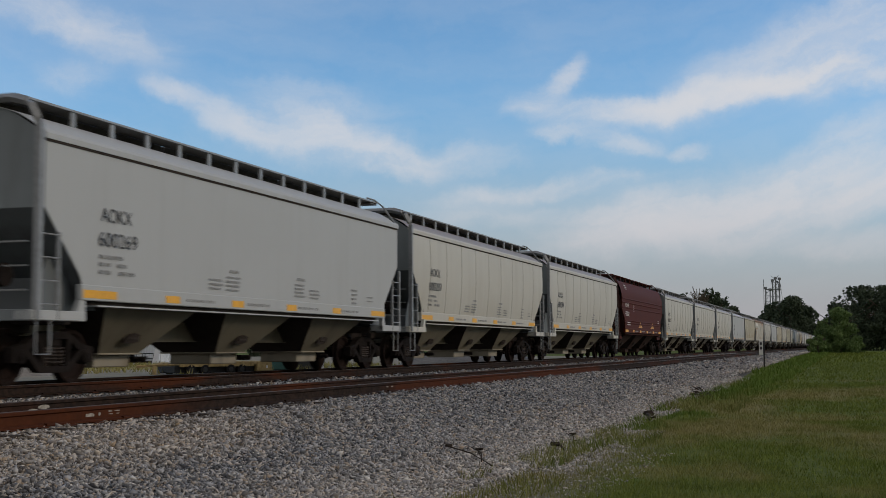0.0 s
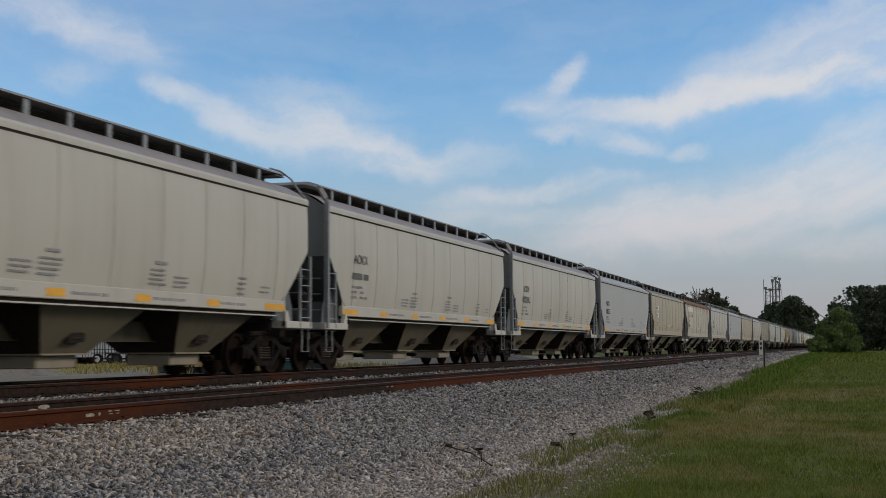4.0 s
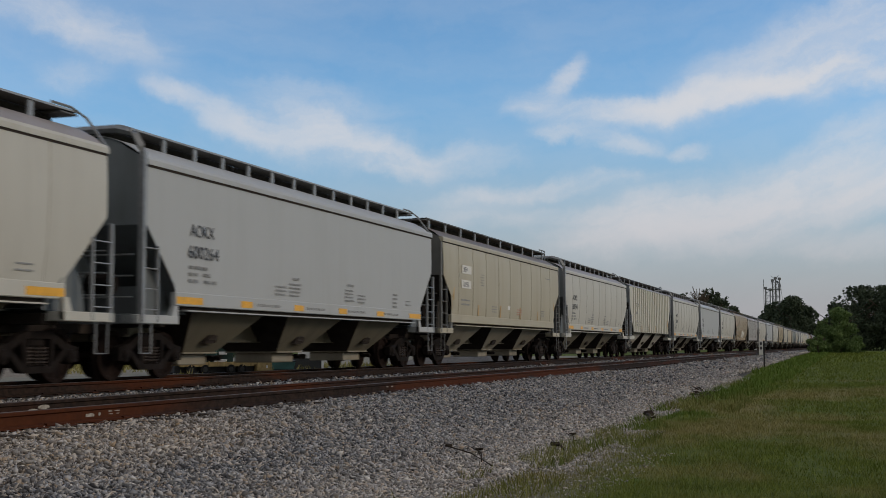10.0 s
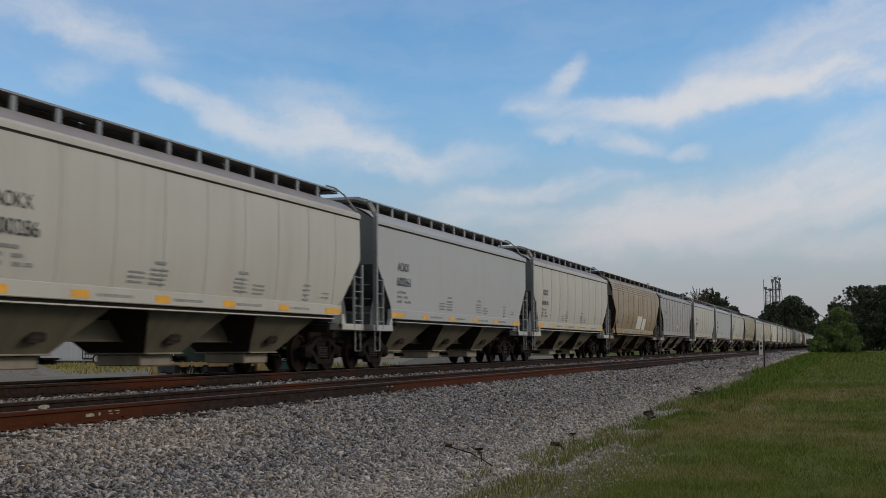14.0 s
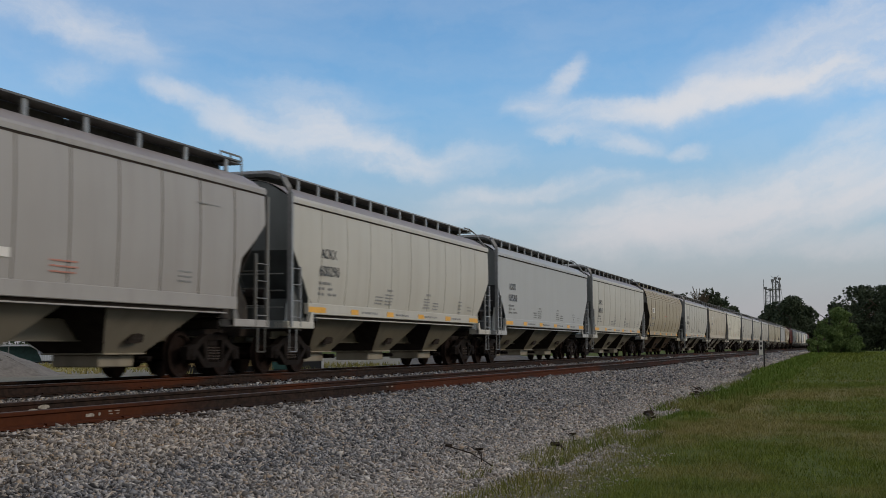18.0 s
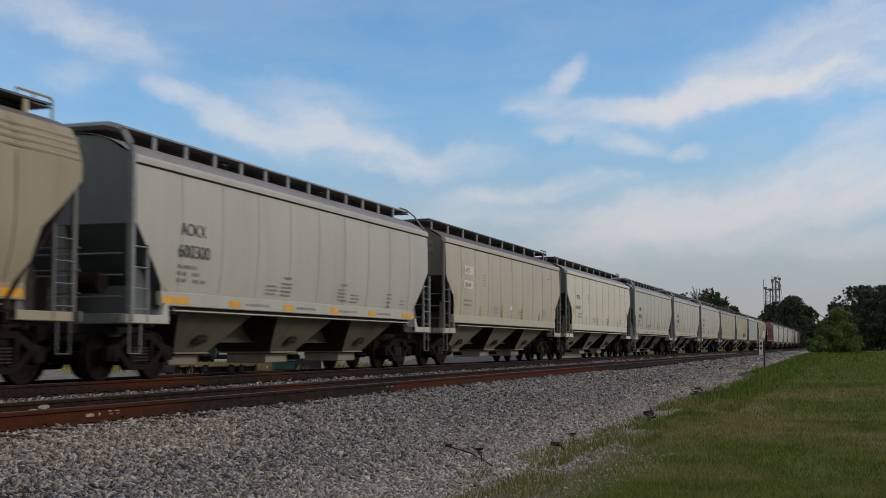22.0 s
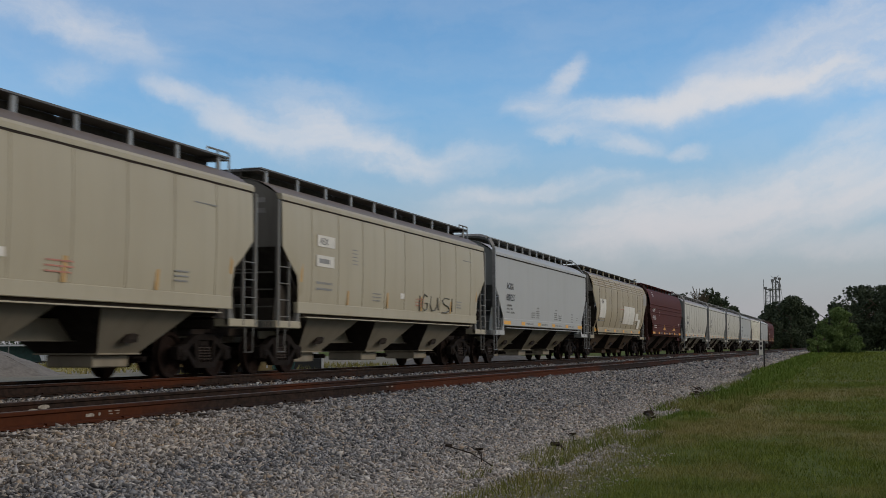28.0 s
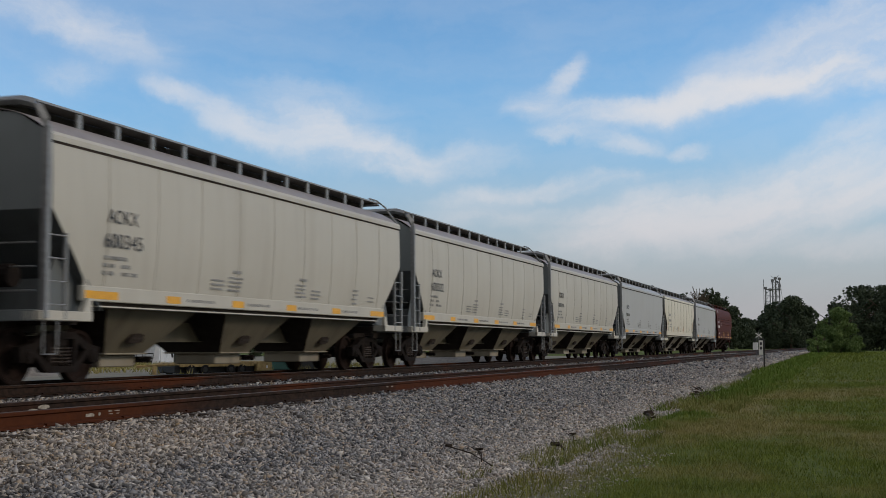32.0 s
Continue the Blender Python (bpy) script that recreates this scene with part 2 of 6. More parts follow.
# hatch colour darkened to hold the shade beneath the running boards
M["hatch"] = plain("shaded_hatch_cover", (0.075, 0.072, 0.07), 0.8, 0.0, 0.4, 6.0)
M["bay_dark"] = paint("dark_bay_paint", (0.055, 0.032, 0.023), (0.032, 0.021, 0.016), 0.6, 0.8, gloss=0.10)
M["truck"] = plain("grimy_cast_steel", (0.020, 0.0155, 0.0135), 0.85, 0.0, 0.5, 8.0)
M["spring"] = plain("rusty_spring_steel", (0.060, 0.042, 0.034), 0.75, 0.0, 0.5, 10.0)
M["wheel"] = plain("wheel_steel", (0.022, 0.014, 0.0115), 0.85, 0.0, 0.5, 10.0)
M["orange"] = plain("reflective_yellow_tape", (0.80, 0.40, 0.02), 0.4, 0.0, 0.18, 14.0)
M["faded"] = plain("faded_orange_tape", (0.52, 0.32, 0.11), 0.5, 0.0, 0.25, 12.0)
M["black"] = plain("black_lettering", (0.055, 0.055, 0.06), 0.6, 0.0, 0.3, 14.0)
M["grey_ink"] = plain("grey_lettering", (0.27, 0.27, 0.26), 0.6, 0.0, 0.3, 14.0)
M["red_ink"] = plain("red_lettering", (0.50, 0.22, 0.16), 0.6, 0.0, 0.3, 14.0)
M["white_ink"] = plain("white_lettering", (0.72, 0.70, 0.66), 0.6, 0.0, 0.15, 14.0)
M["seam"] = plain("weld_seam_grime", (0.485, 0.46, 0.395), 0.7, 0.0, 0.35, 5.0)
M["worn_white"] = plain("worn_white_paint", (0.44, 0.40, 0.34), 0.8, 0.0, 0.55, 22.0)
M["spray"] = plain("spray_paint", (0.12, 0.12, 0.10), 0.7, 0.0, 0.3, 8.0)
M["flow_seam"] = plain("stained_seam", (0.20, 0.165, 0.115), 0.8, 0.0, 0.35, 4.0)
M["bay_rust"] = paint("rust_stained_bay_paint", (0.085, 0.058, 0.037), (0.040, 0.027, 0.019), 0.65, 0.8, gloss=0.10)
M["rust_block"] = plain("orange_rust_stain", (0.40, 0.20, 0.07), 0.8, 0.0, 0.45, 5.0, (0.22, 0.10, 0.04))
M["pale_block"] = plain("pale_grey_repaint", (0.50, 0.485, 0.43), 0.6, 0.0, 0.15, 4.0)
M["patch"] = plain("white_paint_patch", (0.70, 0.68, 0.62), 0.6, 0.0, 0.12, 6.0)


def rail_material():
    mat, nt, bsdf = material("rusty_rail_steel")
    long = noise_node(nt, coords(nt, (1.0, 0.16, 1.0), False), 1.0, 3.0).outputs["Fac"]
    fine = noise_node(nt, coords(nt, (14, 9, 14), False), 1.0, 5.0).outputs["Fac"]
    col = mix_node(nt, smooth_node(nt, fine, 0.3, 0.7), (0.016, 0.011, 0.009), (0.040, 0.025, 0.018))
    col = mix_node(nt, smooth_node(nt, long, 0.50, 0.64), col, mix_node(nt, fine, (0.038, 0.0125, 0.006), (0.098, 0.030, 0.011)))
    nt.links.new(col, bsdf.inputs["Base Color"])
    bsdf.inputs["Roughness"].default_value = 0.8
    matt(bsdf)
    bump(nt, bsdf, fine, 0.2, 0.004)
    return mat


M["rail"] = rail_material()
M["rail_head"] = plain("worn_rail_head", (0.11, 0.085, 0.075), 0.5, 0.4, 0.3, 6.0)
M["tie"] = plain("old_tie_wood", (0.055, 0.043, 0.034), 0.9, 0.0, 0.5, 11.0, bumpy=0.5)


def stone_material():
    mat, nt, bsdf = material("ballast_stone")
    geo = nt.nodes.new("ShaderNodeNewGeometry")
    ramp = nt.nodes.new("ShaderNodeValToRGB")
    stops = ((0.0, (0.040, 0.042, 0.048)), (0.26, (0.16, 0.167, 0.18)), (0.55, (0.33, 0.335, 0.345)), (0.74, (0.52, 0.51, 0.50)),
             (0.86, (0.34, 0.26, 0.18)), (1.0, (0.70, 0.68, 0.65)))
    while len(ramp.color_ramp.elements) < len(stops):
        ramp.color_ramp.elements.new(0.5)
    for e, (pos, c) in zip(ramp.color_ramp.elements, stops):
        e.position, e.color = pos, (*c, 1)
    nt.links.new(geo.outputs["Random Per Island"], ramp.inputs[0])
    fine = noise_node(nt, coords(nt, (45, 45, 45), False), 1.0, 4.0).outputs["Fac"]
    col = mix_node(nt, math_node(nt, "MULTIPLY", fine, 0.22), ramp.outputs[0], (0.13, 0.12, 0.11))
    # tan stones by the ties and at the toe, blue-grey ones on the shoulder between
    co = nt.nodes.new("ShaderNodeTexCoord")
    sep = nt.nodes.new("ShaderNodeSeparateXYZ")
    nt.links.new(co.outputs["Object"], sep.inputs[0])
    warm = noise_node(nt, coords(nt, (0.55, 0.22, 0.45), False), 1.0, 4.0).outputs["Fac"]
    across = math_node(nt, "ADD", sep.outputs[0], math_node(nt, "MULTIPLY", math_node(nt, "SUBTRACT", warm, 0.5), 2.4))
    toe = smooth_node(nt, across, -6.4, -4.4)
    near = math_node(nt, "MULTIPLY", smooth_node(nt, across, -6.0, -7.5), smooth_node(nt, sep.outputs[1], 20.0, 12.0))
    tan = math_node(nt, "MAXIMUM", math_node(nt, "MULTIPLY", toe, 0.40), math_node(nt, "MULTIPLY", near, 0.50))
    col = mix_node(nt, tan, col, mix_node(nt, 0.45, ramp.outputs[0], (0.42, 0.31, 0.19)))
    shoulder = math_node(nt, "MULTIPLY", math_node(nt, "SUBTRACT", 1.0, toe), math_node(nt, "SUBTRACT", 1.0, near))
    col = mix_node(nt, math_node(nt, "MULTIPLY", shoulder, 0.24), col, (0.085, 0.093, 0.11))
    pale = mix_node(nt, 0.40, ramp.outputs[0], (0.62, 0.59, 0.55))
    col = mix_node(nt, math_node(nt, "MULTIPLY", toe, 0.40), col, pale)
    nt.links.new(col, bsdf.inputs["Base Color"])
    bsdf.inputs["Roughness"].default_value = 0.9
    matt(bsdf)
    bump(nt, bsdf, fine, 0.3, 0.006)
    return mat


def ballast_bed_material():
    mat, nt, bsdf = material("ballast_bed")
    vo = nt.nodes.new("ShaderNodeTexVoronoi")
    vo.inputs["Scale"].default_value = 15.0
    nt.links.new(coords(nt, (1, 1, 1), False), vo.inputs["Vector"])
    broad = noise_node(nt, coords(nt, (0.35, 0.12, 0.35), False), 1.0, 4.0).outputs["Fac"]
    sep = nt.nodes.new("ShaderNodeSeparateColor")
    nt.links.new(vo.outputs["Color"], sep.inputs[0])
    col = mix_node(nt, sep.outputs[0], (0.03, 0.03, 0.031), (0.20, 0.195, 0.19))
    col = mix_node(nt, smooth_node(nt, vo.outputs["Distance"], 0.35, 0.75), col, (0.05, 0.048, 0.046))
    col = mix_node(nt, math_node(nt, "MULTIPLY", smooth_node(nt, broad, 0.45, 0.7), 0.25), col, (0.25, 0.235, 0.21))
    nt.links.new(col, bsdf.inputs["Base Color"])
    bsdf.inputs["Roughness"].default_value = 0.95
    matt(bsdf)
    inv = math_node(nt, "SUBTRACT", 1.0, vo.outputs["Distance"])
    bump(nt, bsdf, inv, 0.9, 0.03)
    return mat


def worn_patch(nt, sep, patch):
    """Dryness of the lawn: a worn stretch beside the bank, lush turf further along."""
    strip = math_node(nt, "MULTIPLY", smooth_node(nt, sep.outputs[0], -3.4, -2.6), smooth_node(nt, sep.outputs[0], 0.6, -1.0))
    strip = math_node(nt, "MULTIPLY", strip, math_node(nt, "MULTIPLY", smooth_node(nt, sep.outputs[1], 22.0, 28.0), smooth_node(nt, sep.outputs[1], 48.0, 38.0)))
    lush = smooth_node(nt, sep.outputs[1], 40.0, 70.0)
    return math_node(nt, "SUBTRACT", math_node(nt, "ADD", patch, math_node(nt, "MULTIPLY", strip, 0.10)), math_node(nt, "MULTIPLY", lush, 0.16))


def ground_material():
    mat, nt, bsdf = material("mown_grass_ground")
    a = noise_node(nt, coords(nt, (0.30, 0.16, 0.3), False), 1.0, 5.0, 0.6).outputs["Fac"]
    b = noise_node(nt, coords(nt, (9, 5, 9), False), 1.0, 6.0, 0.7).outputs["Fac"]
    c = noise_node(nt, coords(nt, (1.3, 0.7, 1.3), False), 1.0, 4.0, 0.6).outputs["Fac"]
    col = mix_node(nt, smooth_node(nt, b, 0.3, 0.7), (0.060, 0.084, 0.018), (0.135, 0.158, 0.040))
    col = mix_node(nt, math_node(nt, "MULTIPLY", smooth_node(nt, c, 0.55, 0.75), 0.6), col, (0.098, 0.150, 0.026))
    co = nt.nodes.new("ShaderNodeTexCoord")
    sep = nt.nodes.new("ShaderNodeSeparateXYZ")
    nt.links.new(co.outputs["Object"], sep.inputs[0])
    a = worn_patch(nt, sep, a)
    col = mix_node(nt, math_node(nt, "MULTIPLY", smooth_node(nt, a, 0.46, 0.64), 0.75), col, (0.23, 0.195, 0.09))
    # trodden earth and grit where the lawn runs out against the stones
    reach = math_node(nt, "ADD", sep.outputs[0], math_node(nt, "MULTIPLY", math_node(nt, "SUBTRACT", c, 0.5), 2.2))
    bare = math_node(nt, "MULTIPLY", smooth_node(nt, reach, -2.5, -3.5), smooth_node(nt, sep.outputs[1], 27.0, 17.0))
    col = mix_node(nt, math_node(nt, "MULTIPLY", bare, 0.85), col, mix_node(nt, b, (0.10, 0.088, 0.068), (0.27, 0.24, 0.19)))
    nt.links.new(col, bsdf.inputs["Base Color"])
    bsdf.inputs["Roughness"].default_value = 1.0
    matt(bsdf)
    bump(nt, bsdf, b, 0.7, 0.04)
    return mat


def blade_material(name, lo, hi, dry):
    mat, nt, bsdf = material(name)
    geo = nt.nodes.new("ShaderNodeNewGeometry")
    patch = noise_node(nt, coords(nt, (0.30, 0.16, 0.3), False), 1.0, 5.0, 0.6).outputs["Fac"]
    col = mix_node(nt, geo.outputs["Random Per Island"], lo, hi)
    co = nt.nodes.new("ShaderNodeTexCoord")
    sep = nt.nodes.new("ShaderNodeSeparateXYZ")
    nt.links.new(co.outputs["Object"], sep.inputs[0])
    patch = worn_patch(nt, sep, patch)
    col = mix_node(nt, math_node(nt, "MULTIPLY", smooth_node(nt, patch, 0.42, 0.62), 0.70), col, dry)
    thin = math_node(nt, "MULTIPLY", smooth_node(nt, sep.outputs[0], -2.3, -3.6), smooth_node(nt, sep.outputs[1], 26.0, 17.0))
    col = mix_node(nt, math_node(nt, "MULTIPLY", thin, 0.6), col, dry)
    clump = noise_node(nt, coords(nt, (2.0, 1.0, 2.0), False), 1.0, 4.0, 0.6).outputs["Fac"]
    col = mix_node(nt, math_node(nt, "MULTIPLY", smooth_node(nt, clump, 0.50, 0.66), 0.55), col, tuple(v * 0.62 for v in lo))
    nt.links.new(col, bsdf.inputs["Base Color"])
    bsdf.inputs["Roughness"].default_value = 0.8
    matt(bsdf)
    return mat


def leaf_material(name, lo, hi):
    mat, nt, bsdf = material(name)
    geo = nt.nodes.new("ShaderNodeNewGeometry")
    big = noise_node(nt, coords(nt, (0.25, 0.25, 0.25)), 1.0, 3.0).outputs["Fac"]
    col = mix_node(nt, geo.outputs["Random Per Island"], lo, hi)
    col = mix_node(nt, math_node(nt, "MULTIPLY", smooth_node(nt, big, 0.4, 0.7), 0.4), col, tuple(c * 0.6 for c in lo))
    nt.links.new(col, bsdf.inputs["Base Color"])
    bsdf.inputs["Roughness"].default_value = 0.7
    matt(bsdf)
    return mat


M["stone"] = stone_material()
M["bed"] = ballast_bed_material()
M["ground"] = ground_material()
M["blade"] = blade_material("grass_blades", (0.105, 0.145, 0.026), (0.180, 0.218, 0.047), (0.27, 0.225, 0.10))
M["tall_blade"] = blade_material("tall_grass_blades", (0.080, 0.14, 0.024), (0.150, 0.215, 0.044), (0.24, 0.21, 0.085))
M["dry_blade"] = blade_material("dry_weed_blades", (0.20, 0.19, 0.06), (0.30, 0.27, 0.10), (0.33, 0.28, 0.13))
M["leaf_dark"] = leaf_material("dark_foliage", (0.045, 0.063, 0.042), (0.086, 0.110, 0.067))
M["leaf_mid"] = leaf_material("green_foliage", (0.070, 0.118, 0.038), (0.165, 0.230, 0.080))
M["bark"] = plain("grey_bark", (0.11, 0.09, 0.07), 0.95, 0.0, 0.45, 3.0)
M["white_steel"] = plain("white_corrugated_steel", (0.66, 0.69, 0.72), 0.5, 0.0, 0.08, 1.5)
M["dark_steel"] = plain("black_painted_steel", (0.03, 0.032, 0.034), 0.6, 0.2, 0.4, 6.0)
M["yellow"] = plain("faded_yellow_machine_paint", (0.42, 0.31, 0.13), 0.7, 0.0, 0.35, 5.0, (0.20, 0.14, 0.06))
M["teal"] = plain("dull_teal_paint", (0.035, 0.115, 0.105), 0.6, 0.0, 0.35, 4.0)
M["dark_green"] = plain("dark_green_machine_paint", (0.012, 0.040, 0.030), 0.5, 0.0, 0.35, 4.0)
M["white_paint"] = plain("white_vehicle_paint", (0.66, 0.66, 0.66), 0.4, 0.0, 0.12, 3.0)
M["tyre"] = plain("tyre_rubber", (0.022, 0.022, 0.023), 0.9, 0.0, 0.3, 9.0)
M["yard"] = plain("pale_gravel_yard", (0.27, 0.25, 0.195), 0.95, 0.0, 0.30, 6.0, bumpy=0.6)
M["dry_grass"] = plain("dry_yard_grass", (0.30, 0.265, 0.12), 1.0, 0.0, 0.45, 1.6, bumpy=0.8)
M["heap"] = plain("grey_gravel_heap", (0.23, 0.215, 0.195), 0.95, 0.0, 0.35, 7.0, bumpy=0.7)
M["elev"] = plain("weathered_grain_steel", (0.20, 0.21, 0.22), 0.6, 0.2, 0.2, 0.4)


# ---------------------------------------------------------------- mesh building
class Shape:
    """Collects vertices and faces of one part."""

    def __init__(self):
        self.v, self.f = [], []

    def box(self, x0, x1, y0, y1, z0, z1, bevel=0.0):
        if bevel <= 0:
            n = len(self.v)
            self.v += [(x, y, z) for x in (x0, x1) for y in (y0, y1) for z in (z0, z1)]
            self.f += [tuple(n + i for i in q) for q in ((0, 1, 3, 2), (4, 6, 7, 5), (0, 4, 5, 1), (2, 3, 7, 6), (0, 2, 6, 4), (1, 5, 7, 3))]
            return self
        bm = bmesh.new()
        bmesh.ops.create_cube(bm, size=1)
        for w in bm.verts:
            w.co = Vector((x0 + (w.co.x + .5) * (x1 - x0), y0 + (w.co.y + .5) * (y1 - y0), z0 + (w.co.z + .5) * (z1 - z0)))
        bmesh.ops.bevel(bm, geom=list(bm.edges), offset=bevel, segments=1, affect="EDGES")
        n = len(self.v)
        bm.verts.index_update()
        self.v += [tuple(w.co) for w in bm.verts]
        self.f += [tuple(n + w.index for w in q.verts) for q in bm.faces]
        bm.free()
        return self

    def prism(self, outline, shift):
        """outline: 3D points in order; pushed along shift."""
        n, k = len(self.v), len(outline)
        s = Vector(shift)
        self.v += [tuple(p) for p in outline] + [tuple(Vector(p) + s) for p in outline]
        self.f.append(tuple(n + i for i in reversed(range(k))))
        self.f.append(tuple(n + k + i for i in range(k)))
        self.f += [(n + i, n + (i + 1) % k, n + k + (i + 1) % k, n + k + i) for i in range(k)]
        return self

    def tube(self, path, r, n=6, squash=1.0):
        path = [Vector(p) for p in path]
        rings = []
        for i, p in enumerate(path):
            d = (path[min(i + 1, len(path) - 1)] - path[max(i - 1, 0)]).normalized()
            a = d.orthogonal().normalized() if abs(d.z) < 0.99 else Vector((1, 0, 0))
            b = d.cross(a)
            ring = []
            for j in range(n):
                t = 2 * math.pi * (j + .5) / n
                ring.append(len(self.v))
                self.v.append(tuple(p + a * r * math.cos(t) + b * r * squash * math.sin(t)))
            rings.append(ring)
        for r0, r1 in zip(rings, rings[1:]):
            self.f += [(r0[j], r0[(j + 1) % n], r1[(j + 1) % n], r1[j]) for j in range(n)]
        self.f += [tuple(reversed(rings[0])), tuple(rings[-1])]
        return self

    def lathe_x(self, profile, y, z, n=28):
        """profile: (x, radius) pairs turned about a line along x through (y, z)."""
        rings = []
        for x, r in profile:
            ring = []
            for j in range(n):
                t = 2 * math.pi * j / n
                ring.append(len(self.v))
                self.v.append((x, y + r * math.cos(t), z + r * math.sin(t)))
            rings.append(ring)
        for r0, r1 in zip(rings, rings[1:]):
            self.f += [(r0[j], r0[(j + 1) % n], r1[(j + 1) % n], r1[j]) for j in range(n)]
        self.f += [tuple(reversed(rings[0])), tuple(rings[-1])]
        return self

    def shell(self, grid, depth):
        """grid: rows of points; a sheet with thickness along depth."""
        n, rows, cols = len(self.v), len(grid), len(grid[0])
        d = Vector(depth)
        for row in grid:
            self.v += [tuple(p) for p in row]
        for row in grid:
            self.v += [tuple(Vector(p) + d) for p in row]
        m = rows * cols
        at = lambda i, j: n + i * cols + j
        for i in range(rows - 1):
            for j in range(cols - 1):
                q = (at(i, j), at(i, j + 1), at(i + 1, j + 1), at(i + 1, j))
                self.f += [q, tuple(k + m for k in reversed(q))]
        rim = [at(0, j) for j in range(cols)] + [at(i, cols - 1) for i in range(1, rows)] + \
              [at(rows - 1, j) for j in range(cols - 2, -1, -1)] + [at(i, 0) for i in range(rows - 2, 0, -1)]
        for a, b in zip(rim, rim[1:] + rim[:1]):
            self.f.append((b, a, a + m, b + m))
        return self

    def mesh(self, name, mat, smooth=False):
        me = bpy.data.meshes.new(name)
        me.from_pydata(self.v, [], self.f)
        bm = bmesh.new()
        bm.from_mesh(me)
        bmesh.ops.recalc_face_normals(bm, faces=bm.faces)
        bm.to_mesh(me)
        bm.free()
        if smooth:
            me.polygons.foreach_set("use_smooth", [True] * len(me.polygons))
            me.set_sharp_from_angle(angle=radians(35))
        me.materials.append(M[mat] if isinstance(mat, str) else mat)
        return me


def part(name, shape, mat, parent, label="", smooth=False, at=None):
    """Links one mesh object under a thing or part."""
    me = shape if isinstance(shape, bpy.types.Mesh) else shape.mesh(name, mat, smooth)
    ob = new(name, me)
    ob.parent = parent
    if at is not None:
        ob.matrix_basis = at if isinstance(at, Matrix) else Matrix.Translation(at)
    return tagged(ob, label)


def thing(name, label, category, group="", at=None, kind=""):
    ob = tagged(new(name), label, category, group, kind)
    if at is not None:
        ob.matrix_basis = at if isinstance(at, Matrix) else Matrix.Translation(at)
    return ob


def solo(name, shape, mat, label, category, group="", kind="", smooth=False, at=None):
    me = shape if isinstance(shape, bpy.types.Mesh) else shape.mesh(name, mat, smooth)
    ob = tagged(new(name, me), label, category, group, kind)
    if at is not None:
        ob.matrix_basis = at if isinstance(at, Matrix) else Matrix.Translation(at)
    return ob


def fast_mesh(name, verts, faces, mat):
    """A mesh from numpy arrays; faces is an n x k array."""
    me = bpy.data.meshes.new(name)
    k = faces.shape[1]
    me.vertices.add(len(verts))
    me.vertices.foreach_set("co", np.ascontiguousarray(verts, dtype=np.float32).ravel())
    me.loops.add(faces.size)
    me.loops.foreach_set("vertex_index", np.ascontiguousarray(faces, dtype=np.int32).ravel())
    me.polygons.add(len(faces))
    me.polygons.foreach_set("loop_start", np.arange(0, faces.size, k, dtype=np.int32))
    me.update(calc_edges=True)
    me.materials.append(M[mat])
    return me


# ---------------------------------------------------------------- ground, ballast and track
def lawn_height(x, y):
    rise = min(max((y - 25) / 175, 0), 1)
    z = LAWN_Z + 0.5 * rise * rise * (3 - 2 * rise)
    if x < -16.8:
        z = -0.95 + 0.5 * min(1, (-16.8 - x) / 8)
    return z + 0.03 * noise.noise(Vector((x * 0.35, y * 0.22, 0)))


def ground():
    xs = [-3500, -1200, -400, -160, -90, -60, -45, -36, -30, -26, -22, -19, -17] + [-16 + i * 0.8 for i in range(33)] + [13, 17, 24, 40, 80, 200, 600, 1500, 3500]
    ys = [-400, -120, -40, -15, -5, 0] + [2 + i * 1.2 for i in range(60)] + [76, 84, 95, 110, 130, 155, 185, 220, 270, 340, 450, 700, 1200, 2400, 4800]
    grid = [[(x, y, lawn_height(x, y)) for x in xs] for y in ys]
    s = Shape().shell(grid, (0, 0, -0.4))
    solo("ground", s, "ground", "green mown grass with dry brown patches beside the track", "ground", kind="structure", smooth=True)


TOE = ((-4.05, -1.03), (-5.1, -0.86), (-6.3, -0.60), (-7.2, -0.39), (-7.75, -0.315), (-8.1, -0.30), (-10.0, -0.30), (-10.5, -0.26), (-11.4, -0.24),
       (-12.0, -0.21), (-13.57, -0.19), (-15.2, -0.22), (-15.9, -0.35), (-17.2, -0.98))


def bed_height(x, y):
    for (xa, za), (xb, zb) in zip(TOE, TOE[1:]):
        if xb <= x <= xa:
            return za + (zb - za) * (xa - x) / (xa - xb)
    return -1.0


def bank_lift(x, y):
    """The bank's foot rises with the lawn further along the line."""
    rise = np.clip((np.asarray(y) - 25) / 175, 0, 1)
    return 0.5 * rise * rise * (3 - 2 * rise) * np.clip((np.asarray(x) + 7.6) / 2.4, 0, 1)


def toe_shift(y):
    far = min(max((y - 45) / 45, 0), 1)
    return -1.5 * far + 0.18 * noise.noise(Vector((3.1, y * 0.35, 0)))


def ballast():
    ys = [-30, -10] + [i * 0.8 for i in range(100)] + [80 + i * 4 for i in range(30)] + [200 + i * 25 for i in range(30)]
    grid = []
    for y in ys:
        row = []
        for i, (x, z) in enumerate(TOE):
            dx = toe_shift(y) * max(0.0, 1 - i / 4) if i < 4 else 0
            row.append((x + dx, y, z + float(bank_lift(x + dx, y)) + (0.02 * noise.noise(Vector((x, y * 0.6, 2))) if i else -0.05)))
        grid.append(row)
    s = Shape().shell(grid, (0, 0, -0.3))
    solo("ballast_bed", s, "bed", "grey crushed stone ballast bank under the two tracks", "ballast", kind="structure", smooth=True)


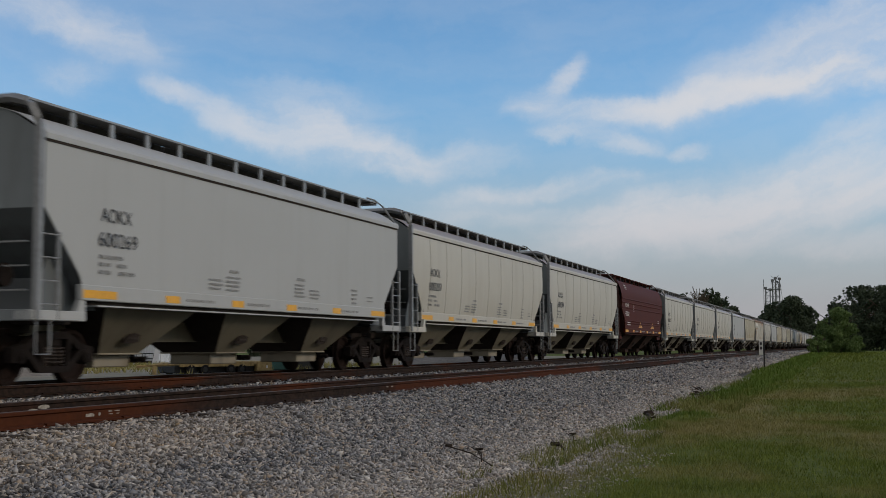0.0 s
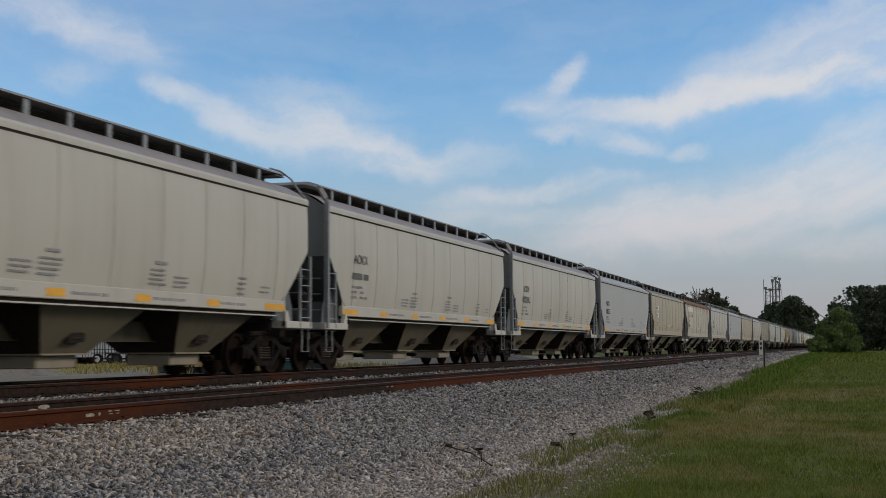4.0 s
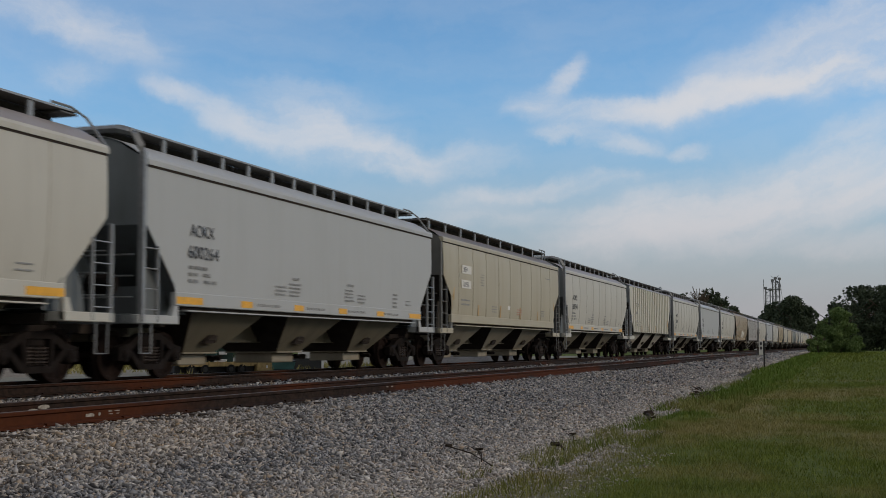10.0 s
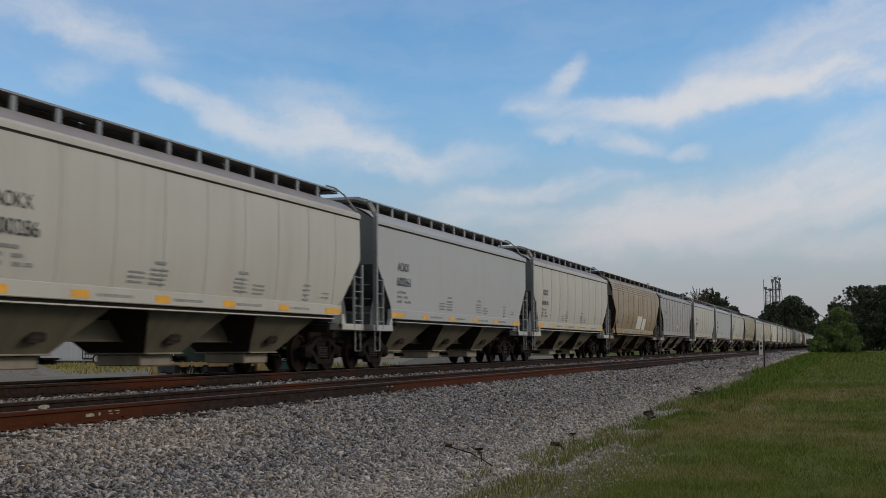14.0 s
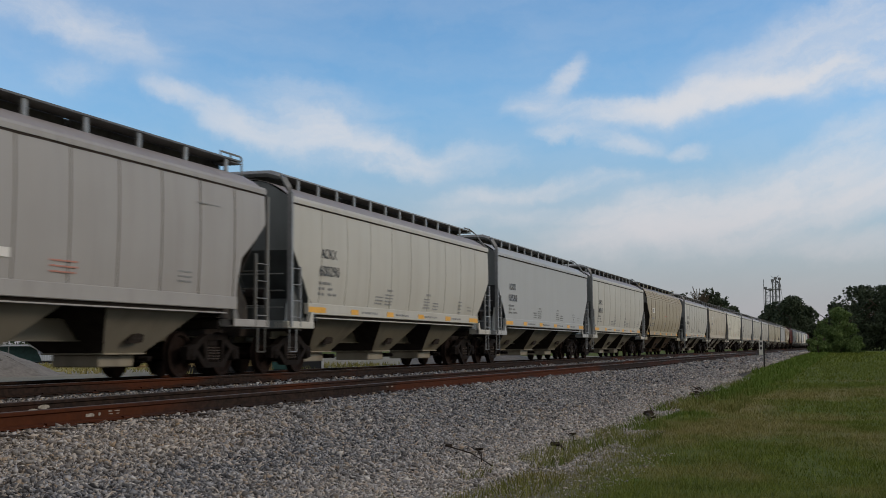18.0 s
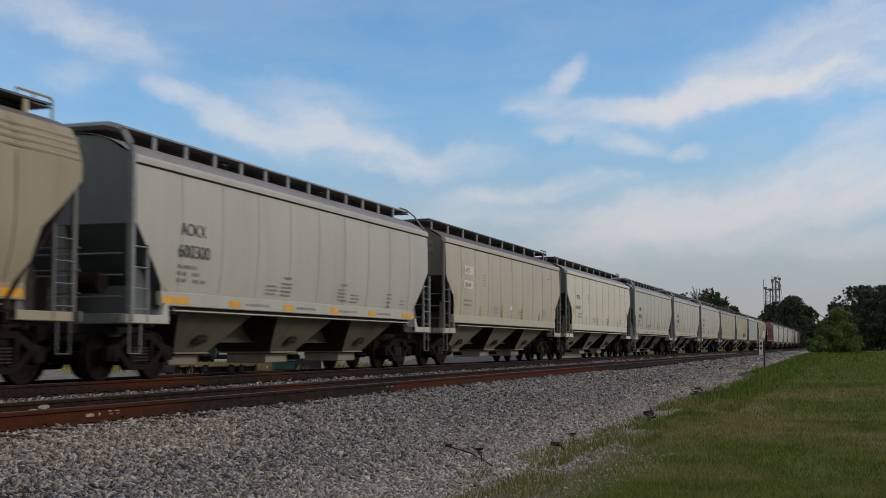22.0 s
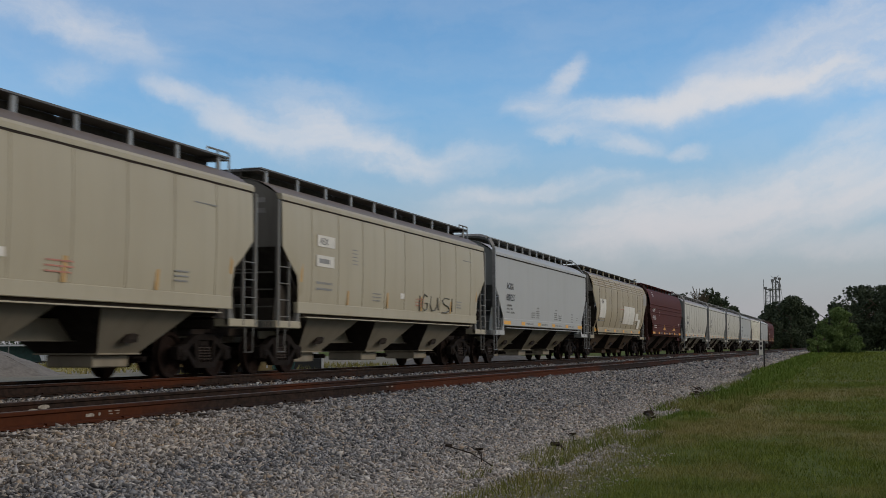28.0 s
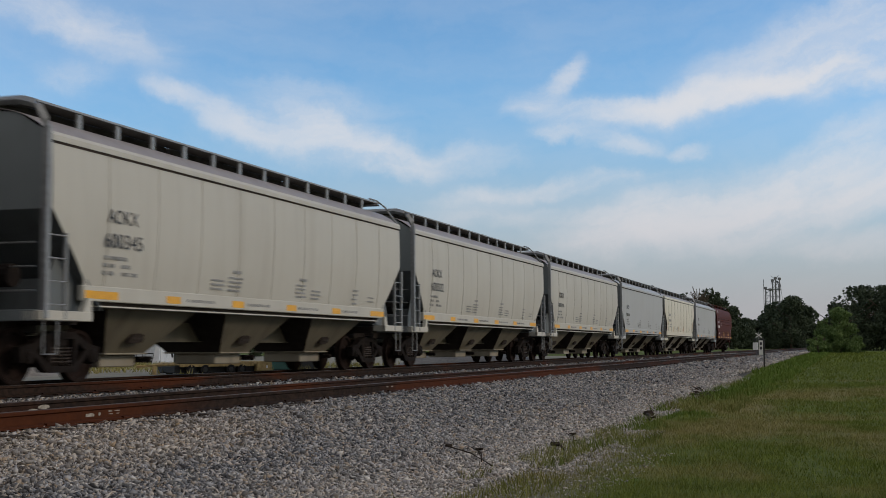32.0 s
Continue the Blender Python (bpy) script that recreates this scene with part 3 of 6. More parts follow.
def rail_profile(x, z):
    """Rail section with its top at z, centred on x."""
    half = ((0.075, -0.18), (0.075, -0.165), (0.012, -0.145), (0.010, -0.055), (0.036, -0.040), (0.037, -0.010), (0.028, -0.0025), (0.0, 0.0))
    right = [(x + a, z + b) for a, b in half]
    return right + [(x - a, z + b) for a, b in reversed(half[:-1])]


def tracks():
    for cx, z, what in ((NEAR_X, NEAR_Z, "empty near track"), (TRACK_X, 0.0, "track under the freight train")):
        for side in (1, -1):
            x = cx + side * 0.755
            rail = thing("rail", "brown rusty steel rail with a worn bright head, " + what, "rail", "rails", kind="structure")
            part("rail_body", Shape().prism([(a, -40, b) for a, b in rail_profile(x, z)], (0, 860, 0)), "rail", rail)
            part("running_surface", Shape().box(x - 0.027, x + 0.027, -40, 820, z - 0.002, z + 0.0025), "rail_head", rail, "bright worn strip on the rail head")
            clips = Shape()
            for i in range(240):
                y = 4.0 + i * 0.51
                if i % 3:
                    continue
                for sx in (-1, 1):
                    clips.box(x + sx * 0.05, x + sx * 0.085, y + 0.13, y + 0.15, z - 0.17, z - 0.145)
            tagged(part("rail_spikes", clips, "rail", rail, "rusty spikes and anchors along the rail foot"), kind="stuff")
            plates = Shape()
            for i in range(240):
                y = 4.0 + i * 0.51
                plates.box(x - 0.17, x + 0.17, y - 0.09, y + 0.09, z - 0.195, z - 0.178)
            tagged(part("tie_plates", plates, "rail", rail, "rusty plates under the rail"), kind="stuff")
    tie_mesh = Shape().box(-1.30, 1.30, -0.11, 0.11, -0.36, -0.19, 0.012).mesh("tie", "tie")
    rng = random.Random(4)
    for cx, z, n in ((NEAR_X, NEAR_Z, 100), (TRACK_X, 0.0, 60)):
        bed = thing("tie_row", "dark weathered timber ties bedded in the ballast", "railway ties", kind="structure", at=(0, 0, 0))
        for i in range(n):
            part("tie", tie_mesh, None, bed, at=pose(cx + rng.uniform(-0.05, 0.05), 4.0 + i * 0.51, z + rng.uniform(-0.008, 0.008), 0, 0, rng.uniform(-1.2, 1.2)))
    # rail joint marks and a bolted joint
    marks = thing("rail_paint_marks", "white paint marks on the rusty web of the near rail", "paint marks", at=(0, 0, 0))
    rng = random.Random(9)

    def blotch(x, y, z, ry, rz):
        pts = [(x, y + ry * rng.uniform(0.7, 1.1) * math.cos(k * math.pi / 5), z + rz * rng.uniform(0.6, 1.1) * math.sin(k * math.pi / 5)) for k in range(10)]
        part("paint_mark", Shape().prism(pts, (0.004, 0, 0)), "worn_white", marks)
    x = NEAR_X + 0.755 + 0.0125
    for y, z, ry, rz in ((12.70, -0.185, 0.11, 0.028), (12.90, -0.18, 0.03, 0.024), (13.12, -0.157, 0.06, 0.008), (13.28, -0.157, 0.06, 0.008), (13.14, -0.19, 0.05, 0.007), (13.29, -0.19, 0.04, 0.007),
                         (22.6, -0.16, 0.07, 0.010), (22.85, -0.16, 0.08, 0.010)):
        blotch(x, y, z, ry, rz)
    x = NEAR_X - 0.755 + 0.0125
    for y, z, ry, rz in ((13.95, -0.165, 0.14, 0.03), (13.72, -0.19, 0.10, 0.014)):
        blotch(x, y, z, ry, rz)


def stone_kinds(rng, count):
    """Unit stones: crushed, sharp-edged lumps of eight uneven facets."""
    axes = np.array([(1, 0, 0), (-1, 0, 0), (0, 1, 0), (0, -1, 0), (0, 0, 1), (0, 0, -1)], dtype=float)
    faces = np.array([(0, 2, 4), (2, 1, 4), (1, 3, 4), (3, 0, 4), (2, 0, 5), (1, 2, 5), (3, 1, 5), (0, 3, 5)])
    out = []
    for _ in range(count):
        v = axes * rng.uniform(0.65, 1.25, (6, 1)) + rng.uniform(-0.38, 0.38, (6, 3))
        v = v * np.array([1.50, rng.uniform(0.65, 1.05), rng.uniform(0.45, 0.80)])
        e = Euler(rng.uniform(-0.9, 0.9, 3).tolist()).to_matrix()
        out.append(v @ np.array(e).T)
    return np.array(out), faces


def gravel():
    rng = np.random.default_rng(7)
    kinds, faces = stone_kinds(rng, 60)
    rows = []
    # x from, to, y from, to, how many, size
    for x0, x1, y0, y1, n, size in ((-7.85, -3.9, 8.5, 13, 36000, 0.0255), (-7.85, -4.0, 13, 22, 52000, 0.0265), (-7.85, -4.0, 22, 36, 40000, 0.030), (-7.85, -4.3, 36, 60, 24000, 0.040),
                                    (-7.85, -5.2, 60, 120, 14000, 0.070), (-7.85, -5.6, 120, 260, 9000, 0.12), (-8.40, -7.80, 8.5, 20, 6500, 0.027), (-8.40, -7.80, 20, 45, 7000, 0.034), (-12.2, -10.05, 9, 24, 10500, 0.029),
                                    (-12.2, -10.05, 24, 60, 8500, 0.042), (-12.2, -10.05, 60, 140, 3500, 0.07), (-4.1, -3.3, 10, 24, 6500, 0.018), (-3.6, -2.5, 10, 19, 2600, 0.014),
                                    (-9.8, -8.5, 8, 50, 3500, 0.04), (-16.0, -14.6, 12, 60, 3500, 0.045)):
        rows.append(np.stack([rng.uniform(x0, x1, n), rng.uniform(y0, y1, n), size * rng.uniform(0.45, 1.0, n) * np.where(rng.random(n) < 0.12, 1.7, 1.15)], 1))
    p = np.concatenate(rows)
    n = len(p)
    toe = np.array(TOE[::-1])
    z = np.interp(p[:, 0], toe[:, 0], toe[:, 1]) + bank_lift(p[:, 0], p[:, 1])
    for i in np.nonzero(p[:, 0] > -5.0)[0]:
        z[i] = max(z[i], lawn_height(p[i, 0], p[i, 1]) - 0.005)
    z += p[:, 2] * rng.uniform(-0.2, 0.9, n)
    a = rng.uniform(0, 6.283, n)
    c, s = np.cos(a)[:, None], np.sin(a)[:, None]
    v = kinds[np.arange(n) % len(kinds)] * p[:, 2][:, None, None]
    verts = np.stack([v[:, :, 0] * c - v[:, :, 1] * s + p[:, 0:1], v[:, :, 0] * s + v[:, :, 1] * c + p[:, 1:2], v[:, :, 2] + z[:, None]], 2).reshape(-1, 3)
    allf = (faces[None] + (np.arange(n) * 6)[:, None, None]).reshape(-1, 3)
    ob = new("ballast_stones", fast_mesh("ballast_stones", verts, allf, "stone"))
    tagged(ob, "loose grey and tan crushed ballast stones on the bank", "gravel", kind="stuff")


ground()
ballast()
tracks()
gravel()


# ---------------------------------------------------------------- freight cars
def letters(text, size, mat, wide=1.0):
    """Flat lettering that reads along +y on a face turned to +x; its lower left corner at the origin."""
    cu = bpy.data.curves.new("lettering", "FONT")
    cu.body, cu.size, cu.extrude = text, size * 1.37, 0.0015
    ob = new("lettering_source", cu)
    dg = bpy.context.evaluated_depsgraph_get()
    me = bpy.data.meshes.new_from_object(ob.evaluated_get(dg))
    bpy.data.objects.remove(ob)
    bpy.data.curves.remove(cu)
    co = np.empty(len(me.vertices) * 3, dtype=np.float32)
    me.vertices.foreach_get("co", co)
    co = co.reshape(-1, 3)
    me.vertices.foreach_set("co", np.ascontiguousarray(np.stack([co[:, 2], co[:, 0] * wide, co[:, 1]], 1)).ravel())
    me.materials.clear()
    me.materials.append(M[mat])
    me.update()
    return me


LETTERS = {}


def lettering(text, size, mat, parent, x, y, z, wide=1.0, name="lettering"):
    key = (text, size, mat, wide)
    if key not in LETTERS:
        LETTERS[key] = letters(text, size, mat, wide)
    return part(name, LETTERS[key], None, parent, at=(x, y, z))


WHEEL_R = 0.457
SHARED = {}


def shared(name, build, mat, smooth=False):
    """One mesh for all alike parts."""
    key = (name, mat)
    if key not in SHARED:
        SHARED[key] = build().mesh(name, mat, smooth)
    return SHARED[key]


def wheelset_shape():
    s = Shape()
    for sx in (1, -1):
        prof = [(0.675, 0.11), (0.675, 0.30), (0.660, 0.40), (0.672, 0.455), (0.672, 0.481), (0.688, 0.483), (0.702, 0.460), (0.80, 0.452), (0.80, 0.395),
                (0.745, 0.36), (0.725, 0.20), (0.80, 0.13), (0.80, 0.085), (1.06, 0.085)]
        s.lathe_x([(sx * a, b) for a, b in prof], 0, 0, 30)
        # bolts of the bearing cap
        for j in range(3):
            t = 2 * math.pi * j / 3
            s.box(sx * 1.06, sx * 1.085, 0.05 * math.cos(t) - 0.014, 0.05 * math.cos(t) + 0.014, 0.05 * math.sin(t) - 0.014, 0.05 * math.sin(t) + 0.014)
    s.lathe_x([(-0.675, 0.085), (0.675, 0.085)], 0, 0, 14)
    return s


def sideframe_shape():
    """Cast side frame in one piece: arched top chord, legs down to the spring seat, columns round the springs, jaws over the bearings."""
    x0, x1 = 0.92, 1.08
    half = dict(t0=(0, 0.87), t1=(0.30, 0.87), t2=(0.52, 0.80), t3=(0.78, 0.67), t4=(1.10, 0.61), u0=(0, 0.75), u1=(0.31, 0.75), u2=(0.45, 0.70), u3=(0.68, 0.56), p0=(0.77, 0.50),
                p1=(1.01, 0.51), p2=(1.10, 0.50), p3=(1.10, 0.36), p4=(1.01, 0.36), l0=(0.42, 0.20), l1=(0.27, 0.19), l2=(0.38, 0.34), c0=(0.29, 0.30), s0=(0, 0.30), b0=(0, 0.19))
    cells = ("t0 t1 u1 u0", "t1 t2 u2 u1", "t2 t3 u3 u2", "t3 p0 u3", "t3 p1 p0", "t3 t4 p2 p1", "p1 p2 p3 p4", "u3 p0 l0 l2", "u1 u2 l2 c0", "c0 l2 l0 l1", "s0 c0 l1 b0")
    at, s, edges = {}, Shape(), {}

    def vert(side, key):
        y, z = half[key]
        k = (round(side * y, 3), z)
        if k not in at:
            at[k] = len(s.v)
            bulge = 0.02 if key in ("t1", "u1", "c0", "l1", "s0", "b0", "t0", "u0") else 0.0
            s.v += [(x1 + bulge, k[0], z), (x0, k[0], z)]
        return at[k]

    for side in (1, -1):
        for cell in cells:
            q = [vert(side, k) for k in cell.split()]
            if side < 0:
                q.reverse()
            s.f += [tuple(q), tuple(i + 1 for i in reversed(q))]
            for i, j in zip(q, q[1:] + q[:1]):
                key = (min(i, j), max(i, j))
                edges[key] = None if key in edges else (i, j)
    s.f += [(e[1], e[0], e[0] + 1, e[1] + 1) for e in edges.values() if e]
    return s


def bearing_shape():
    s = Shape().lathe_x([(0.93, 0.135), (1.06, 0.135), (1.10, 0.115), (1.115, 0.07), (1.13, 0.065), (1.13, 0.02)], 0, 0, 16)
    return s.box(0.95, 1.07, -0.13, 0.13, 0.09, 0.17, 0.015)


def spring_shape():
    """One group of coil springs in the window of the side frame."""
    s = Shape()
    for y in (-0.19, 0.0, 0.19):
        path = []
        for k in range(45):
            t = k / 44
            path.append((1.0 + 0.082 * math.cos(t * 2 * math.pi * 5.5), y + 0.082 * math.sin(t * 2 * math.pi * 5.5), 0.31 + t * 0.31))
        s.tube(path, 0.020, 4)
    return s


def bolster_shape():
    s = Shape().box(-1.06, 1.06, -0.20, 0.20, 0.62, 0.80, 0.02)
    s.box(-0.3, 0.3, -0.3, 0.3, 0.80, 0.95, 0.02)
    for sy in (-1, 1):
        s.box(-0.85, 0.85, *(sorted((sy * 0.35, sy * 0.43))), 0.33, 0.45)
        s.box(0.70, 0.86, *(sorted((sy * 0.33, sy * 0.42))), 0.28, 0.58)
        s.box(-0.86, -0.70, *(sorted((sy * 0.33, sy * 0.42))), 0.28, 0.58)
    return s


def truck_under(car, y):
    t = part("truck", shared("bolster", bolster_shape, "truck", False), None, car, "grimy dark cast-steel freight truck", at=(0, y, 0))
    for sx in (1, -1):
        m = Matrix.Identity(4) if sx > 0 else pose(0, 0, 0, 0, 0, 180)
        part("sideframe", shared("sideframe", sideframe_shape, "truck"), None, t, at=m)
        part("spring_nest", shared("spring_nest", spring_shape, "spring", True), None, t, at=m)
    for dy in (-0.889, 0.889):
        for sx in (1, -1):
            part("bearing", shared("bearing", bearing_shape, "truck", True), None, t, at=pose(0, dy, WHEEL_R, 0, 0, 0 if sx > 0 else 180))
        w = part("wheelset", shared("wheelset", wheelset_shape, "wheel", True), None, t, at=(0, dy, WHEEL_R))
    return t


def low_edge(spec, a):
    """Height of the side sheet's lower edge at distance a from the car's middle."""
    if a <= spec["low"]:
        return spec["z0"]
    u = min(1.0, (a - spec["low"]) / (spec["top"] - spec["low"]))
    if spec["cut"] == "straight":
        return spec["z0"] + 0.10 + u * (spec["zd"] - spec["z0"] - 0.10)
    return spec["z0"] + (spec["zd"] - spec["z0"]) * (min(0.46, u * 9) + 0.54 * u ** 1.15)


def side_grid(spec, n_panels, bulge):
    prof = spec["prof"]
    ys = []
    w = 2 * spec["top"] / n_panels
    for i in range(n_panels):
        for k in range(4):
            ys.append(-spec["top"] + i * w + k * w / 4)
    ys += [spec["top"], spec["low"], -spec["low"], spec["low"] + 0.03, -spec["low"] - 0.03] + [s * (spec["low"] + (spec["top"] - spec["low"]) * k / 7) for s in (1, -1) for k in range(1, 7)]
    ys = sorted(set(round(y, 4) for y in ys))
    rows = spec.get("rows", 7)
    grid = []
    for y in ys:
        lo = low_edge(spec, abs(y))
        f = ((y + spec["top"]) / w) % 1.0
        b = bulge * (4 * f * (1 - f)) ** 0.6
        col = []
        for r in range(rows + 1):
            z = lo + (spec["z1"] - lo) * r / rows
            edge = min(1.0, min(z - lo, spec["z1"] - z) / 0.35 + 0.0)
            col.append((prof(z) + b * max(0.0, edge), y, z))
        grid.append(col)
    return grid


def mirror(grid):
    return [[(-x, y, z) for x, y, z in row] for row in grid]


def bay_shape(cy, half, zt, xt, zb, xb, hb):
    """A hopper: four sloping sheets between a wide top and a narrow mouth."""
    s = Shape()
    top = [(xt, cy - half, zt), (xt, cy + half, zt), (-xt, cy + half, zt), (-xt, cy - half, zt)]
    bot = [(xb, cy - hb, zb), (xb, cy + hb, zb), (-xb, cy + hb, zb), (-xb, cy - hb, zb)]
    s.v = top + bot
    s.f = [(0, 1, 2, 3), (4, 7, 6, 5), (0, 4, 5, 1), (2, 6, 7, 3)]
    return s


def slope_sheet(cy, sy, half, zt, xt, zb, xb, hb):
    s = Shape()
    s.prism([(xt - .01, cy + sy * (half - 0.015), zt), (-xt + .01, cy + sy * (half - 0.015), zt), (-xb + .01, cy + sy * (hb + 0.008), zb), (xb - .01, cy + sy * (hb + 0.008), zb)], (0, sy * 0.012, 0))
    return s


def outlet_shape(cy, zb):
    s = Shape()
    s.box(-0.50, 0.50, cy - 0.60, cy + 0.60, zb - 0.25, zb - 0.02, 0.02)
    s.box(-0.69, 0.69, cy - 0.71, cy + 0.71, zb - 0.02, zb + 0.012, 0.006)
    return s


def gate_gear_shape(cy, zb):
    s = Shape()
    s.lathe_x([(0.45, 0.055), (0.76, 0.055), (0.78, 0.03)], cy + 0.72, zb - 0.12, 10)
    s.box(0.48, 0.70, cy + 0.58, cy + 0.78, zb - 0.17, zb - 0.14)
    s.box(0.30, 0.62, cy + 0.60, cy + 1.05, zb - 0.10, zb - 0.06)
    return s


def vibrator_shape(cy, zt, zb, xt, xb):
    f = 0.34
    x, z = xb + (xt - xb) * f, zb + (zt - zb) * f
    s = Shape()
    s.prism([(x - 0.02, cy - 0.30, z - 0.05), (x - 0.02, cy + 0.05, z - 0.05), (x + 0.05, cy + 0.15, z + 0.10), (x + 0.05, cy - 0.20, z + 0.10)], (0.07, 0, -0.04))
    s.box(x + 0.02, x + 0.10, cy - 0.22, cy + 0.10, z - 0.02, z + 0.05)
    # dome of the side stiffener over it
    rim = [(x + 0.02 + 0.10 * math.sin(a), cy - 0.06 + 0.27 * math.cos(a), z - 0.06 + 0.16 * math.sin(a)) for a in np.linspace(0, math.pi, 8)]
    s.prism(rim, (0.018, 0, -0.012))
    s.box(x + 0.19, x + 0.21, cy - 0.35, cy + 0.30, z + 0.29, z + 0.315)
    return s


def roof_grid(spec, n=13):
    """Curved roof sheet between the two eaves."""
    xe, ze, zr = spec["xe"], spec["z1"], spec["zr"]
    ys = [-spec["top"] - 0.02, -spec["top"] / 2, 0, spec["top"] / 2, spec["top"] + 0.02]
    out = []
    for y in ys:
        row = []
        for i in range(n):
            a = -1 + 2 * i / (n - 1)
            row.append((xe * a, y, ze + (zr - ze) * (1 - abs(a) ** 3)))
        out.append(row)
    return out


def hopper_car(kind, length):
    """Builds one freight car of a kind; its origin is on the rail top under its middle."""
    c = CARS[kind]
    spec, mat = c["spec"], c["mat"]
    car = thing("hopper_car", c["label"], "railcar", "covered hopper cars of the train")
    top, low, z0, z1 = spec["top"], spec["low"], spec["z0"], spec["z1"]
    grid = side_grid(spec, c["panels"], c["bulge"])
    part("side_sheet", Shape().shell(grid, (-0.012, 0, 0)), mat, car, smooth=True)
    part("side_sheet", Shape().shell(mirror(grid), (0.012, 0, 0)), mat, car, smooth=True)
    part("roof", Shape().shell(roof_grid(spec), (0, 0, -0.01)), c["roof"], car, smooth=True)
    xe = spec["xe"]
    if c["lip"]:
        for sx in (1, -1):
            lip = Shape()
            xo = spec["prof"](z1) + 0.03
            lip.prism([(sx * (xo - 0.09), -top - 0.03, z1 - 0.075), (sx * xo, -top - 0.03, z1 - 0.075), (sx * xo, -top - 0.03, z1 + 0.015), (sx * (xo - 0.03), -top - 0.03, z1 + 0.07),
                       (sx * (xo - 0.16), -top - 0.03, z1 + 0.07)], (0, 2 * top + 0.06, 0))
            part("eave_lip", lip, c.get("lip_mat", mat), car, "rolled eave along the roof edge")
            # the eave's shade is drawn as a dark strip, on one side only
            if sx > 0:
                part("eave_shadow_gap", Shape().box(*sorted((sx * (xo - 0.035), sx * (xo - 0.012))), -top, top, z1 - 0.115, z1 - 0.075), "slope", car, "dark strip standing in for shade under the eave")
    if c["beads"]:
        for bz in c["beads"]:
            for sx in (1, -1):
                xb = spec["prof"](bz)
                reach = max(a / 50 for a in range(0, int(top * 50) - 2) if low_edge(spec, a / 50) < bz - 0.03)
                part("side_bead", Shape().tube([(sx * xb, -reach, bz), (sx * xb, reach, bz)], 0.035, 6), mat, car, smooth=True)
    if c["panels"] > 1 and c["bulge"] > 0.01 and c.get("seams", True):
        w = 2 * top / c["panels"]
        for i in range(1, c["panels"]):
            y = -top + i * w
            lo = low_edge(spec, abs(y))
            path = [(spec["prof"](z) + 0.001, y, z) for z in np.linspace(lo + 0.02, z1 - 0.1, 3 if spec["prof"] is flat else 9)]
            part("panel_seam", Shape().tube(path, 0.015 if c.get("seam", mat) in ("flow_seam", "taupe_seam") else 0.009, 4), c.get("seam", mat), car)
    if c["ribs"]:
        rib = shared(kind + "_rib", lambda: Shape().box(spec["prof"](3) - 0.01, spec["prof"](3) + 0.05, -0.035, 0.035, z0 - 0.03, z1 - 0.02, 0.008), mat)
        n = c["ribs"]
        for i in range(n):
            y = -low + 0.02 + i * (2 * low - 0.04) / (n - 1)
            part("side_rib", rib, None, car, at=(0, y, 0))
    # ends: upper wall, slope sheet under it, and the frame
    for sy in (-1, 1):
        e = Shape()
        ptop = [(-xe + 0.02, sy * (top - 0.03), z1), (-xe * 0.55, sy * (top - 0.03), z1 + (spec["zr"] - z1) * 0.83), (0, sy * (top - 0.03), spec["zr"] - 0.015), (xe * 0.55, sy * (top - 0.03), z1 + (spec["zr"] - z1) * 0.83), (xe - 0.02, sy * (top - 0.03), z1)]
        zd = spec["zd"]
        e.prism(ptop + [(spec["prof"](zd) - 0.02, sy * (top - 0.03), zd), (-spec["prof"](zd) + 0.02, sy * (top - 0.03), zd)], (0, -sy * 0.03, 0))
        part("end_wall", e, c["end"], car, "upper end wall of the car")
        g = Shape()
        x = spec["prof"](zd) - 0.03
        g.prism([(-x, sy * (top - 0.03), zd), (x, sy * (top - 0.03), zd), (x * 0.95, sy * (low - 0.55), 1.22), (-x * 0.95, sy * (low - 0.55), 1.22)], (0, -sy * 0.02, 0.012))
        part("end_slope_sheet", g, c["slope_end"], car, "end slope sheet with shade in its colour")
        st = Shape()
        st.box(-0.10, 0.10, *sorted((sy * (top - 0.16), sy * (top - 0.04))), 1.2, zd, 0.01)
        st.prism([(-0.012, sy * (top - 0.1), 1.2), (-0.012, sy * (top - 0.1), zd - .05), (-0.012, sy * (low - 0.3), 1.25)], (0.024, 0, 0))
        part("end_brace", st, c["end"], car)
        ends = top + 0.26
        p = Shape()
        p.box(-1.50, 1.50, *sorted((sy * (ends - 0.08), sy * ends)), 1.02, 1.20, 0.01)
        part("end_sill", p, c["end"], car, "end sill and draft beam")
        # these beams take the slope sheets' shade colour
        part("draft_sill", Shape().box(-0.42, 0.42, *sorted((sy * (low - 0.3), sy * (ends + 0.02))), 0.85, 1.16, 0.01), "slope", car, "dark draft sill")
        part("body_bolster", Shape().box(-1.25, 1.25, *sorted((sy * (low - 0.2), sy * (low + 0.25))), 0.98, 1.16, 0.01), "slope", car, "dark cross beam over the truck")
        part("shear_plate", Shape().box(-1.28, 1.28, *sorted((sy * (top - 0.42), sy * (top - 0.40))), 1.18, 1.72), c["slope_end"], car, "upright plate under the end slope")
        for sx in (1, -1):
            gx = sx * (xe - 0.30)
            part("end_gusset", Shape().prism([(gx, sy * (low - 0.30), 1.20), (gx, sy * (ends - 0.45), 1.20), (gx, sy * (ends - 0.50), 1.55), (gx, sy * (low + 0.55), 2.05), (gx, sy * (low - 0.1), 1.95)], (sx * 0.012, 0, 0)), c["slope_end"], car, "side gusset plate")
        q = Shape()
        q.box(-0.11, 0.11, *sorted((sy * (ends - 0.1), sy * (ends + 0.28))), 0.74, 0.96, 0.02)
